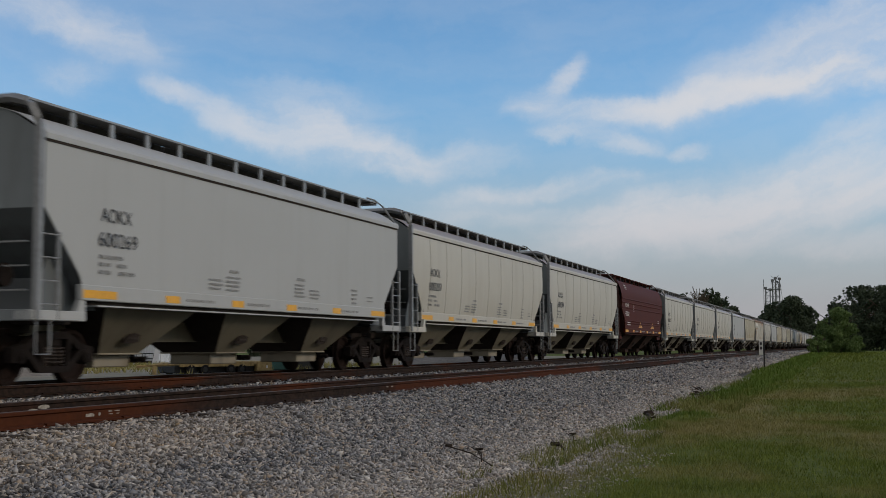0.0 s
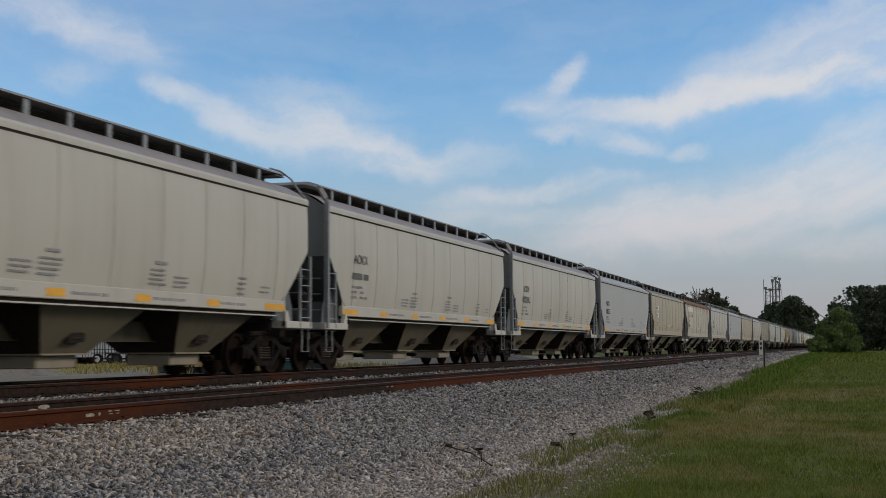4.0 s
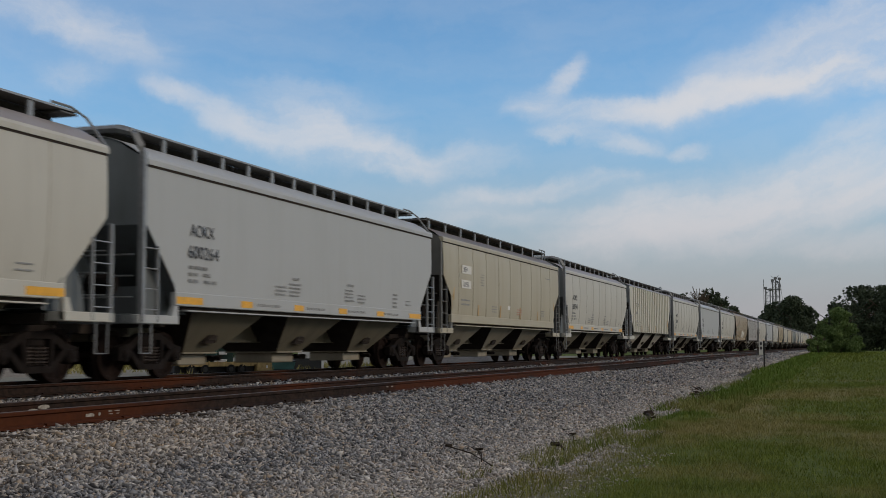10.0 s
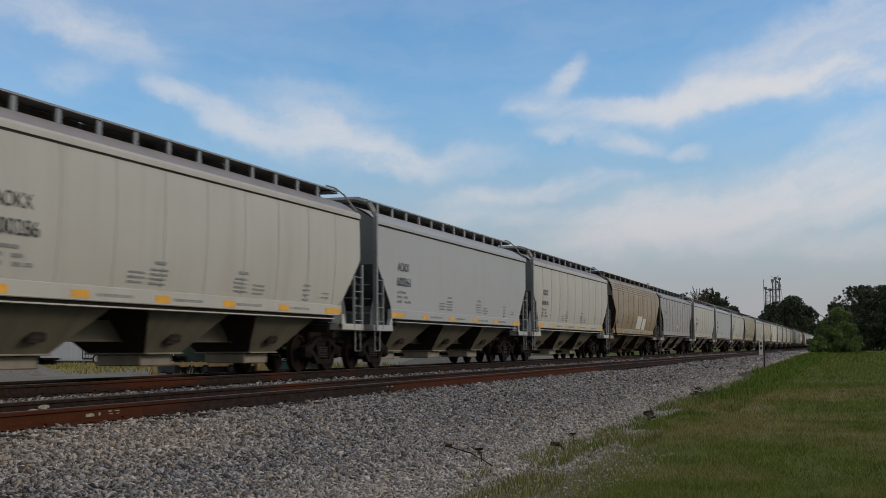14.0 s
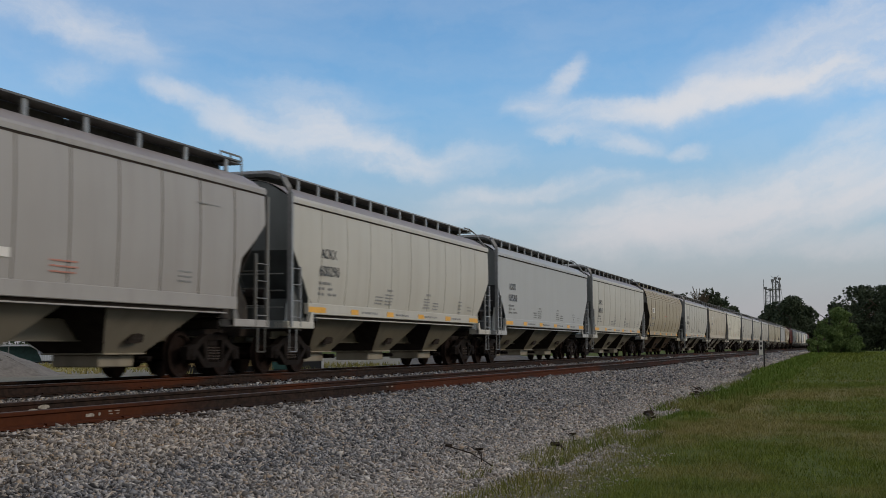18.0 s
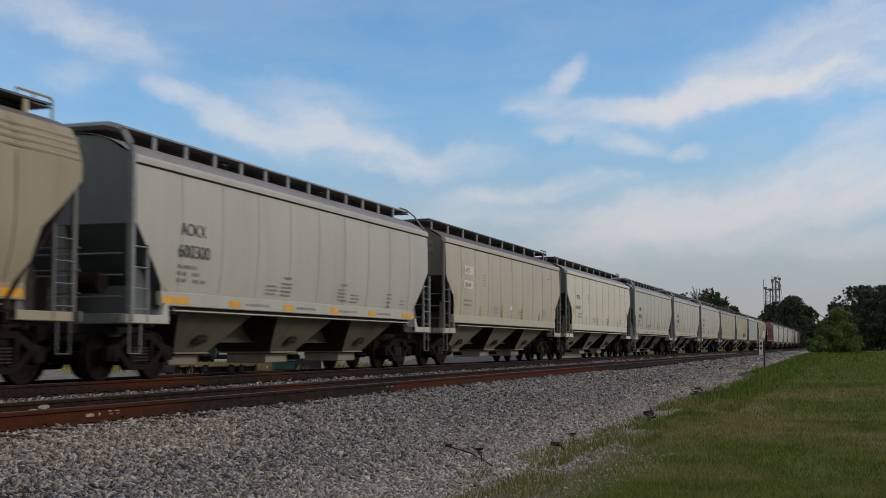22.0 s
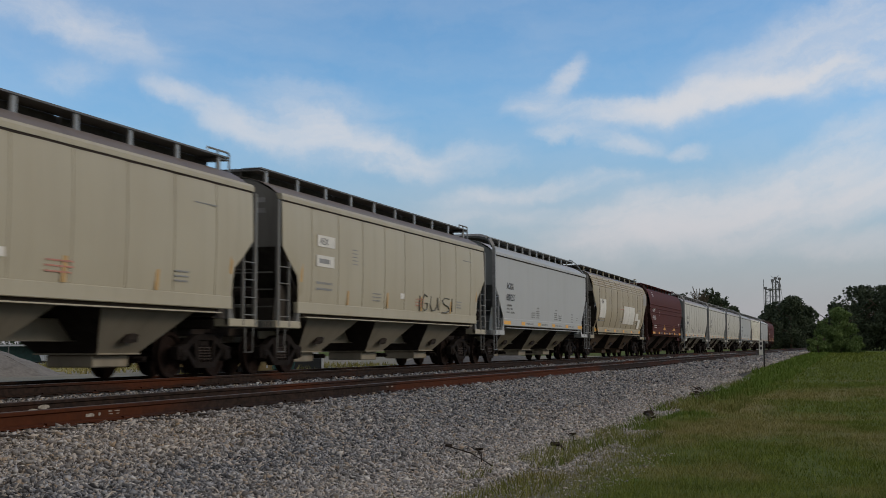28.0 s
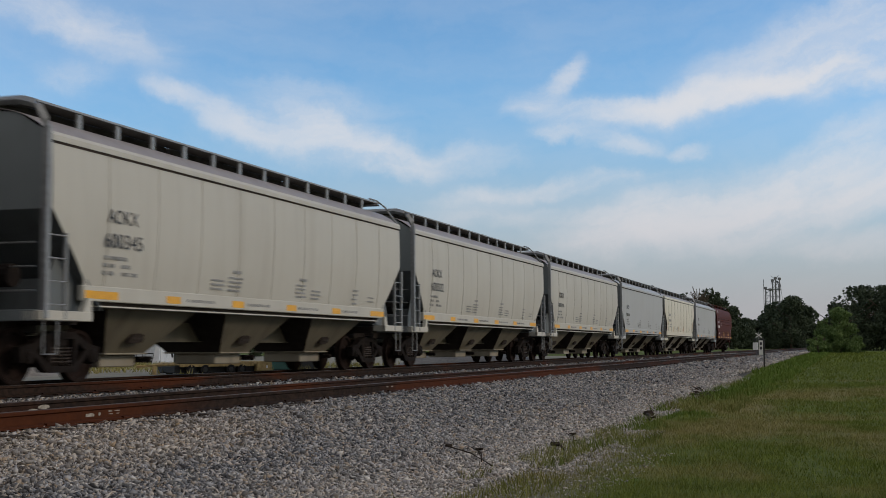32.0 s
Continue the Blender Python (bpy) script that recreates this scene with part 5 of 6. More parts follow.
# the train from front to back: kind, reporting mark, number
TRAIN = (
    ("grey", "AOKX", "600269"), ("cream", "AOKX", "600297"), ("cream", "AOKX", "600294"), ("brown", "AOKX", "490821"), ("cream", "AOKX", "600302"), ("cream", "AOKX", ""),
    ("cream", "AOKX", "600342"), ("grey", "AOKX", "600253"), ("tan", "AEX", ""), ("rusty", "AEX", "26061"), ("cream", "AOKX", "600311"), ("grey", "AOKX", "600264"),
    ("tan", "AEX", "26150"), ("cream", "AOKX", "600341"), ("ribbed", "", ""), ("cream", "AOKX", "600286"), ("grey", "AOKX", "600261"), ("cream", "AOKX", ""),
    ("flow", "", ""), ("taupe", "CEFX", ""), ("cream", "AOKX", "600290"), ("grey", "AOKX", "600260"), ("cream", "AOKX", "600312"), ("flow_tan", "CEFX", ""),
    ("cream", "AOKX", "600300"), ("rose", "AEX", "26144"), ("pale", "PCTX", ""), ("cream", "AOKX", "600326"), ("cream", "AOKX", "600288"), ("cream", "AOKX", ""),
    ("tan", "AEX", "26172"), ("tan", "AEX", ""), ("grey", "AOKX", "600257"), ("flow_tan", "CEFX", ""), ("brown", "AOKX", "490666"), ("cream", "AOKX", "600345"),
    ("cream", "AOKX", "600322"), ("cream", "AOKX", ""), ("grey", "AOKX", ""), ("pale", "", ""), ("grey", "AOKX", ""), ("brown", "AOKX", ""))
LENGTHS = {"cream": 17.53, "grey": 17.53, "brown": 17.52, "tan": 17.65, "rose": 17.65, "pale": 18.30, "rusty": 18.38, "flow": 18.28, "flow_tan": 18.4, "taupe": 18.3, "ribbed": 18.33}
# where each car's middle stands at the start, along the line
CENTRES = (24.88, 42.42, 59.95, 77.58, 95.04, 112.58, 130.11, 147.66, 165.38, 183.49, 201.56, 219.08, 236.57, 254.21, 272.25, 290.29, 307.82, 325.35, 343.56, 361.89, 380.06,
           397.60, 415.14, 433.31, 451.74, 469.85, 488.08, 506.27, 523.83, 541.36, 559.16, 576.93, 594.66, 613.15, 631.29, 648.99, 666.53, 684.06, 701.60, 719.40, 737.10, 754.60)


def travelled(t):
    """Metres the train has run after t seconds: a steady pace that quickens a little."""
    return 19.06002 * t + 0.00212769 * t * t + 0.00036069 * t ** 3


train = []


def build_train():
    masters = {}
    for i, (kind, mark, number) in enumerate(TRAIN):
        m = Matrix.Translation((TRACK_X, CENTRES[i], 0))
        if kind not in masters:
            masters[kind] = hopper_car(kind, LENGTHS[kind])
            masters[kind].matrix_basis = m
            train.append((masters[kind], CENTRES[i]))
        else:
            train.append((copy_thing(masters[kind], m), CENTRES[i]))
    for i, (kind, mark, number) in enumerate(TRAIN):
        number_car(train[i][0], kind, mark, number)
    special_marks()


def special_marks():
    """Paint patches and scrawls that single cars carry."""
    def patch(i, y0, y1, z0, z1, mat="patch", lift=0.032):
        spec = CARS[TRAIN[i][0]]["spec"]
        rows = [[(spec["prof"](z) + lift, y, z) for y in (y0, y1)] for z in np.linspace(z0, z1, 7)]
        part("paint_patch", Shape().shell(rows, (-0.003, 0, 0)), mat, train[i][0], "pale painted-over patch")
    patch(18, -0.37, 1.43, 1.64, 2.40)
    patch(18, 1.70, 2.90, 1.62, 2.28)
    patch(33, -6.85, -5.25, 2.08, 3.03)
    patch(33, 0.22, 2.0, 1.86, 2.85)
    patch(33, 2.04, 3.85, 1.86, 2.85)
    patch(33, 4.25, 5.2, 2.1, 2.53)
    patch(33, 5.3, 6.1, 1.64, 2.2)
    patch(33, 7.2, 8.3, 3.1, 3.75, "taupe")
    patch(23, -6.62, -5.62, 2.76, 3.06)
    # pale repaint and rust blocks round the number of the rusting car
    patch(9, -7.1, -4.2, 3.34, 3.72, "patch", 0.031)
    patch(9, -6.9, -6.1, 2.28, 3.02, "rust_block", 0.029)
    patch(9, -6.75, -4.4, 2.10, 2.90, "pale_block", 0.031)
    patch(9, -4.9, -4.3, 2.92, 3.12, "rust_block", 0.031)
    # scrawled letters on the second of the paired tan cars
    car, x = train[31][0], 1.612
    strokes = (((1.95, 2.10), (1.70, 2.16), (1.48, 1.98), (1.46, 1.76), (1.68, 1.68), (1.92, 1.74), (1.94, 1.90), (1.76, 1.90)),
               ((2.30, 2.12), (2.22, 1.84), (2.34, 1.70), (2.62, 1.70), (2.86, 1.82), (2.94, 2.10)), ((2.94, 2.10), (2.98, 1.72)),
               ((4.10, 2.10), (3.70, 2.12), (3.42, 2.02), (3.60, 1.92), (4.00, 1.86), (4.10, 1.74), (3.80, 1.66), (3.40, 1.66)), ((1.25, 2.1), (1.2, 1.66)), ((4.40, 2.12), (4.36, 1.70)))
    for s in strokes:
        part("scrawl_stroke", Shape().tube([(x, y, z) for y, z in s], 0.020, 5), "spray", car, "dark spray-painted scrawl")


def number_car(car, kind, mark, number):
    spec = CARS[kind]["spec"]
    if kind in ("cream", "grey"):
        x = spec["prof"](2.52) + 0.020
        lettering(mark, 0.25, "black", car, spec["prof"](2.9) + 0.018, -6.56, 2.73, 0.98, "reporting_mark")
        if number:
            lettering(number, 0.26, "black", car, x, -6.64, 2.31, 1.16, "car_number")
        else:
            bars(car, spec, "spray", -6.62, 2.33, 1, 1.15, 0.1, 0.17, 0, 1, "unread_number")
    elif kind == "brown":
        x = spec["prof"](2.9) + 0.012
        lettering(mark, 0.27, "white_ink", car, x, -6.83, 2.84, 1.12, "reporting_mark")
        if number:
            lettering(number, 0.27, "white_ink", car, x, -6.88, 2.34, 1.28, "car_number")
        else:
            bars(car, spec, "white_ink", -6.8, 2.40, 1, 1.4, 0.1, 0.22, 0, 1, "unread_number")
    elif kind in ("tan", "rose"):
        for z, dy in ((3.0, 0), (2.52, -0.05)):
            x = spec["prof"](z) + 0.036
            part("number_patch", Shape().box(x - 0.012, x, -6.28 + dy, -5.22 + dy, z, z + 0.27), "patch", car, "white painted-out number panel")
            text = mark if z > 2.9 else number
            if text:
                lettering(text, 0.17, "black", car, x + 0.002, -6.15 + dy, z + 0.05, 1.15, "reporting_mark" if z > 2.9 else "car_number")
            else:
                part("unread_number", Shape().box(x, x + 0.003, -6.12 + dy, -5.5 + dy, z + 0.08, z + 0.19), "grey_ink", car)
    elif kind == "rusty":
        x = spec["prof"](2.5) + 0.036
        lettering(mark, 0.22, "black", car, x, -6.85, 2.50, 1.0, "reporting_mark")
        lettering(number, 0.22, "black", car, x, -6.88, 2.14, 1.0, "car_number")
    else:
        x = spec["prof"](2.7) + (0.038 if kind != "ribbed" else 0.02)
        ink = "grey_ink"
        if kind == "ribbed":
            for text, y, z in (("PC", -6.36, 2.98), ("TX", -5.60, 2.98)):
                lettering(text, 0.20, ink, car, x, y, z, 0.9, "reporting_mark")
            bars(car, spec, ink, -6.36, 2.52, 1, 0.45, 0.1, 0.18, 0, 2, "unread_number")
            return
        if mark:
            lettering(mark, 0.20, "black", car, x, -6.52, 2.81, 0.95, "reporting_mark")
        else:
            bars(car, spec, ink, -6.6, 2.72, 1, 0.75, 0.1, 0.18, 0, 1, "unread_mark")
        bars(car, spec, ink, -6.6, 2.34, 1, 1.0, 0.1, 0.18, 0, 2, "unread_number")


build_train()


# ---------------------------------------------------------------- yard beyond the train
def yard():
    s = Shape().shell([[(x, y, -0.42) for x in (-120, -60, -19.5)] for y in (-10, 40, 90, 140)], (0, 0, -0.2))
    solo("yard", s, "yard", "pale gravel yard beyond the tracks", "yard", kind="structure")
    g = Shape().shell([[(x, y, -0.395 + 0.02 * noise.noise(Vector((x, y, 0)))) for x in np.linspace(-58, -33, 12)] for y in np.linspace(30, 68, 16)], (0, 0, -0.1))
    solo("grass_strip", g, "dry_grass", "yellow-green dry grass strip in the yard", "grass", kind="structure")
    # white steel shed
    shed = thing("metal_shed", "white corrugated steel shed in the yard", "shed", at=pose(-49.3, 77.9, -0.42))
    w, d, h = 4.7, 4.4, 3.4
    for y in (-d / 2, d / 2):
        wall = Shape().box(-w, w, y - 0.05, y + 0.05, 0.0, h)
        for k in range(46):
            x = -w + 0.12 + k * (2 * w - 0.24) / 45
            wall.box(x - 0.035, x + 0.035, y - 0.08 if y < 0 else y, y if y < 0 else y + 0.08, 0.05, h)
        part("wall", wall, "white_steel", shed)
    for x in (-w, w):
        wall = Shape().box(x - 0.05, x + 0.05, -d / 2, d / 2, 0, h)
        for k in range(36):
            y = -d / 2 + 0.15 + k * (d - 0.3) / 35
            wall.box(x - 0.09, x + 0.09, y - 0.035, y + 0.035, 0.05, h)
        part("wall", wall, "white_steel", shed)
    part("roof", Shape().prism([(-w - .2, -d / 2 - .2, h), (-w - .2, 0, h + 0.35), (-w - .2, d / 2 + .2, h), (-w - .2, d / 2 + .2, h + .08), (-w - .2, 0, h + .43), (-w - .2, -d / 2 - .2, h + .08)], (2 * w + .4, 0, 0)), "white_steel", shed)
    part("base_trim", Shape().box(-w - 0.06, w + 0.06, -d / 2 - 0.1, -d / 2 - 0.07, 0, 0.18), "dark_steel", shed)
    # low dark shelter beside it, open to the front under a bent white roof edge
    sh = thing("yard_shelter", "low dark teal shelter with a white bent roof edge", "shelter", at=pose(-56.9, 76.6, -0.42))
    part("back_wall", Shape().box(-2.4, 1.9, 1.4, 1.5, 0, 1.2), "teal", sh)
    part("floor_board", Shape().box(-2.4, 1.9, -0.2, 1.4, 0.0, 0.08), "dark_steel", sh)
    part("roof", Shape().prism([(-2.6, -0.4, 1.20), (1.5, -0.4, 1.20), (2.1, -0.4, 0.95), (2.5, -0.4, 0.2), (2.56, -0.4, 0.2), (2.2, -0.4, 1.02), (1.55, -0.4, 1.32), (-2.6, -0.4, 1.32)], (0, 2.0, 0)), "white_steel", sh, "thin white bent roof sheet")
    for x in (-1.7, -0.3):
        part("post", Shape().box(x - 0.03, x + 0.03, -0.38, -0.32, 0.0, 1.2), "galv", sh)
    # black utility trailer with mesh sides
    tr = thing("utility_trailer", "black utility trailer with a tall mesh gate and white wheel rims", "trailer", at=pose(-46.5, 71.7, -0.42, 0, 0, 2))
    part("deck", Shape().box(-1.05, 3.3, -0.7, 0.7, 0.30, 0.40, 0.01), "dark_steel", tr)
    for y in (-0.7, 0.7):
        rail = Shape().tube([(0.6, y, 0.40), (0.6, y, 0.68), (3.3, y, 0.68), (3.3, y, 0.40)], 0.03, 5)
        for x in (1.5, 2.1, 2.7):
            rail.tube([(x, y, 0.40), (x, y, 0.68)], 0.025, 4)
        part("side_rail", rail, "dark_steel", tr)
    for y in (-0.72, 0.72):
        gate = Shape().tube([(-1.05, y, 0.34), (-1.05, y, 1.52), (0.55, y, 1.52), (0.60, y, 0.34)], 0.035, 5)
        for k in range(7):
            gate.tube([(-0.84 + k * 0.21, y, 0.34), (-0.84 + k * 0.21, y, 1.52)], 0.020, 4)
        gate.tube([(-1.05, y, 0.95), (0.57, y, 0.95)], 0.018, 4)
        part("mesh_gate", gate, "dark_steel", tr, "tall black mesh gate")
    for x, y in ((0.15, -0.85), (0.15, 0.85), (1.55, -0.85), (1.55, 0.85)):
        t = part("wheel", Shape().lathe_x([(-0.09, 0.2), (-0.09, 0.34), (0.09, 0.34), (0.09, 0.2)], 0, 0, 18), "tyre", tr, at=pose(x, y, 0.34, 0, 0, 90))
        part("rim", Shape().lathe_x([(-0.095, 0.05), (-0.095, 0.21), (0.095, 0.21), (0.095, 0.05)], 0, 0, 14), "white_paint" if x < 1 else "dark_steel", t)
        part("fender", Shape().box(x - 0.45, x + 0.45, y - 0.12, y + 0.12, 0.70, 0.75, 0.01), "dark_steel", tr)
    # white board leaning by the trailer, dark frame behind it
    board = Shape().prism([(-0.28, 0, 0), (0.28, -0.05, 0), (0.10, 0.35, 1.15), (-0.22, 0.40, 1.15)], (0, 0.04, 0))
    solo("leaning_board", board, "white_paint", "white board leaning beside the utility trailer", "board", at=(-42.4, 71.4, -0.42))
    # yellow low-bed equipment trailer
    lo = thing("lowbed_trailer", "faded yellow low equipment trailer with small wheels", "trailer", at=pose(-24.1, 45.0, -0.43, 0, 0, 58))
    part("bed", Shape().box(-2.0, 2.0, -0.9, 0.9, 0.36, 0.46, 0.02), "yellow", lo)
    edge = Shape().box(-2.0, 1.3, -0.94, -0.9, 0.30, 0.48, 0.01)
    for k in range(9):
        edge.box(-1.9 + k * 0.38, -1.85 + k * 0.38, -0.96, -0.94, 0.30, 0.52)
    part("bed_edge", edge, "yellow", lo)
    part("tail_block", Shape().box(1.45, 2.15, -0.95, 0.95, 0.10, 0.50, 0.03), "yellow", lo)
    part("undercarriage", Shape().box(-2.1, 1.5, -0.7, 0.7, 0.06, 0.34, 0.03), "dark_steel", lo)
    part("tongue", Shape().tube([(-2.0, -0.5, 0.38), (-3.3, 0.0, 0.32), (-2.0, 0.5, 0.38)], 0.06, 5), "yellow", lo)
    part("jack_stand", Shape().box(-2.75, -2.62, -0.25, -0.15, 0.0, 0.34).box(-2.82, -2.55, -0.30, -0.10, 0.0, 0.04), "yellow", lo)
    part("tail_lamp", Shape().box(1.85, 1.93, -0.97, -0.95, 0.22, 0.32), "white_paint", lo)
    for x in (-1.5, -0.9, 0.25, 0.75):
        for y in (-0.85, 0.85):
            t = part("wheel", Shape().lathe_x([(-0.1, 0.11), (-0.1, 0.19), (0.1, 0.19), (0.1, 0.11)], 0, 0, 16), "tyre", lo, at=pose(x, y, 0.19, 0, 0, 90))
            part("rim", Shape().lathe_x([(-0.105, 0.03), (-0.105, 0.10), (0.105, 0.10), (0.105, 0.03)], 0, 0, 12), "dark_steel", t)
    # dark green machine standing on the bed
    gm = thing("hose_reel_machine", "dark green machine with a coiled hose reel on the yellow trailer", "machine", at=pose(-24.2, 45.0, 0.03, 0, 0, 27))
    part("body", Shape().prism([(-1.45, -0.35, 0.0), (0.85, -0.35, 0.0), (0.85, -0.35, 0.62), (0.45, -0.35, 0.90), (-1.0, -0.35, 1.0), (-1.45, -0.35, 0.7)], (0, 0.75, 0)), "dark_green", gm)
    part("reel", Shape().lathe_x([(-0.12, 0.08), (-0.12, 0.29), (-0.09, 0.31), (0.09, 0.31), (0.12, 0.29), (0.12, 0.08)], 0, 0, 22), "dark_green", gm, "dark green hose reel", at=pose(-0.02, -0.50, 0.40, 0, 0, 90))
    ring = [(0.22 * math.cos(a), -0.63, 0.40 + 0.25 * math.sin(a)) for a in np.linspace(0, 2 * math.pi, 24)]
    part("reel_ring", Shape().tube(ring, 0.035, 5), "teal", gm, "pale teal reel rim", at=(-0.02, 0, 0))
    part("white_box", Shape().box(0.12, 0.62, -0.75, -0.45, 0.0, 0.12, 0.02), "white_paint", gm)
    part("tool_box", Shape().box(0.30, 0.62, -0.62, -0.45, 0.30, 0.42, 0.02), "white_paint", gm)
    part("lamp", Shape().box(-1.25, -1.10, -0.45, -0.35, 0.04, 0.20, 0.02), "orange", gm)
    part("lever", Shape().tube([(-1.5, -0.3, 0.2), (-1.62, -0.4, 0.95)], 0.04, 5), "dark_steel", gm)
    # teal skip further along
    sk = thing("steel_skip", "dark teal steel skip", "skip", at=pose(-23.6, 50.2, -0.45, 0, 0, 30))
    part("tub", Shape().prism([(-0.5, -0.6, 0.12), (0.5, -0.6, 0.12), (0.58, -0.6, 0.45), (-0.58, -0.6, 0.45)], (0, 1.3, 0)), "teal", sk)
    part("rim", Shape().box(-0.6, 0.6, -0.64, 0.74, 0.44, 0.49, 0.01), "dark_steel", sk)
    part("skid", Shape().box(-0.5, 0.5, -0.5, 0.6, 0.0, 0.12), "dark_steel", sk)
    # white tank on a skid with a dark pump box
    tk = thing("water_tank", "white plastic tank with filler neck on a dark skid", "tank", at=pose(-23.9, 53.6, -0.45, 0, 0, 25))
    part("skid", Shape().box(-1.2, 0.75, -0.5, 0.5, 0.0, 0.55, 0.02), "dark_steel", tk)
    part("tank_body", Shape().prism([(-0.40, -0.45, 0.56), (0.55, -0.45, 0.56), (0.50, -0.45, 1.15), (0.32, -0.45, 1.28), (-0.25, -0.45, 1.28), (-0.40, -0.45, 1.1)], (0, 0.9, 0)), "white_paint", tk)
    part("filler_neck", Shape().box(-0.06, 0.30, -0.2, 0.2, 1.28, 1.52, 0.06), "white_paint", tk)
    part("post", Shape().box(-1.22, -1.08, -0.55, -0.42, 0.0, 0.8, 0.02), "white_paint", tk)
    part("pipe", Shape().tube([(0.72, -0.52, 0.0), (0.72, -0.52, 0.75)], 0.06, 6), "white_paint", tk)
    # gravel heaps
    for x, y, r, h, seed in ((-31.5, 40.0, 3.0, 1.25, 1), (-21.0, 66.0, 3.0, 0.9, 2), (-22.5, 78.0, 4.0, 1.0, 3)):
        rings = []
        for i in range(9):
            f = i / 8
            row = []
            for j in range(25):
                a = 2 * math.pi * j / 24
                rr = r * (1 - f) * (1 + 0.12 * noise.noise(Vector((math.cos(a) * 2, math.sin(a) * 2, seed))))
                row.append((rr * math.cos(a), rr * math.sin(a), h * (f ** 0.85) + 0.05 * noise.noise(Vector((a * 3, f * 5, seed)))))
            rings.append(row)
        me = Shape().shell(rings, (0, 0, -0.12))
        solo("gravel_mound", me, "heap", "grey crushed gravel heap in the yard", "gravel heap", "gravel heaps", smooth=True, at=(x, y, -0.42))
    # dark hedge line closing the yard far behind
    for k, (x, y, w2) in enumerate(((-95, 100, 30), (-70, 128, 26), (-120, 60, 30))):
        bush("hedge", (x, y, -0.5), 3.2, w2 * 0.5, 40 + k, "leaf_dark", "dark green hedge at the far side of the yard", 2600)


# ---------------------------------------------------------------- trees
def leaf_cloud(blobs, count, size, seed):
    """Leaf clumps: small bent quads scattered on the shells of overlapping lumps."""
    rng = np.random.default_rng(seed)
    vol = np.array([b[3] ** 2 for b in blobs])
    pick = rng.choice(len(blobs), count, p=vol / vol.sum())
    b = np.array(blobs)[pick]
    d = rng.normal(size=(count, 3))
    d /= np.linalg.norm(d, axis=1)[:, None]
    r = b[:, 3] * rng.uniform(0.55, 1.08, count) ** 0.6
    c = b[:, :3] + d * r[:, None] * np.array([1, 1, 0.85])
    a1 = rng.normal(size=(count, 3))
    a1 /= np.linalg.norm(a1, axis=1)[:, None]
    a2 = np.cross(a1, d + rng.normal(0, 0.5, (count, 3)))
    a2 /= np.linalg.norm(a2, axis=1)[:, None] + 1e-9
    s = size * rng.uniform(0.5, 1.4, count)[:, None]
    verts = np.empty((count * 4, 3))
    verts[0::4] = c - a1 * s
    verts[1::4] = c + a2 * s * 0.55
    verts[2::4] = c + a1 * s
    verts[3::4] = c - a2 * s * 0.55
    return verts, np.arange(count * 4).reshape(-1, 4)


def crown_blobs(rng, height, spread, low):
    """Limb-end lumps of many sizes in an uneven crown, with a few sprays standing out of it."""
    out = []
    lean = [rng.uniform(0.75, 1.2) for _ in range(6)]
    for i in range(48):
        f = rng.uniform(low, 1.0)
        a = rng.uniform(0, 6.283)
        wide = spread * lean[int(a / 1.0472) % 6] * math.sin(math.pi * min(1, 0.14 + 0.80 * (f - low) / (1 - low + 1e-6)) ** 0.75)
        rr = wide * math.sqrt(rng.uniform(0.02, 0.85))
        out.append((rr * math.cos(a), rr * math.sin(a), height * f * 0.92 * (1 - 0.10 * rr / spread), spread * rng.uniform(0.18, 0.34)))
    for i in range(26):
        f, a = rng.uniform(low + 0.15, 1.0), rng.uniform(0, 6.283)
        rr = spread * rng.uniform(0.75, 1.08) * math.sin(math.pi * min(1, 0.2 + 0.72 * f))
        out.append((rr * math.cos(a), rr * math.sin(a), height * f * 0.98, spread * rng.uniform(0.06, 0.12)))
    return out


def tree(name, at, height, spread, seed, mat, label, count=4200, low=0.28, leaf=0.42):
    rng = random.Random(seed)
    t = thing(name, label, "tree", at=at)
    trunk = Shape().tube([(0, 0, -0.5), (0.1, 0, height * 0.2), (0.0, 0.15, height * 0.45), (0.1, 0.1, height * 0.75)], height * 0.022, 8)
    for k in range(7):
        a = rng.uniform(0, 6.283)
        z = height * rng.uniform(0.25, 0.6)
        e = spread * rng.uniform(0.5, 0.85)
        trunk.tube([(0, 0, z), (e * 0.5 * math.cos(a), e * 0.5 * math.sin(a), z + height * 0.09), (e * math.cos(a), e * math.sin(a), z + height * 0.2)], height * 0.008, 5)
    part("trunk", trunk, "bark", t)
    v, f = leaf_cloud(crown_blobs(rng, height, spread, low), count, leaf, seed)
    part("crown", fast_mesh("crown", v, f, mat), None, t, "uneven leafy crown")
    return t


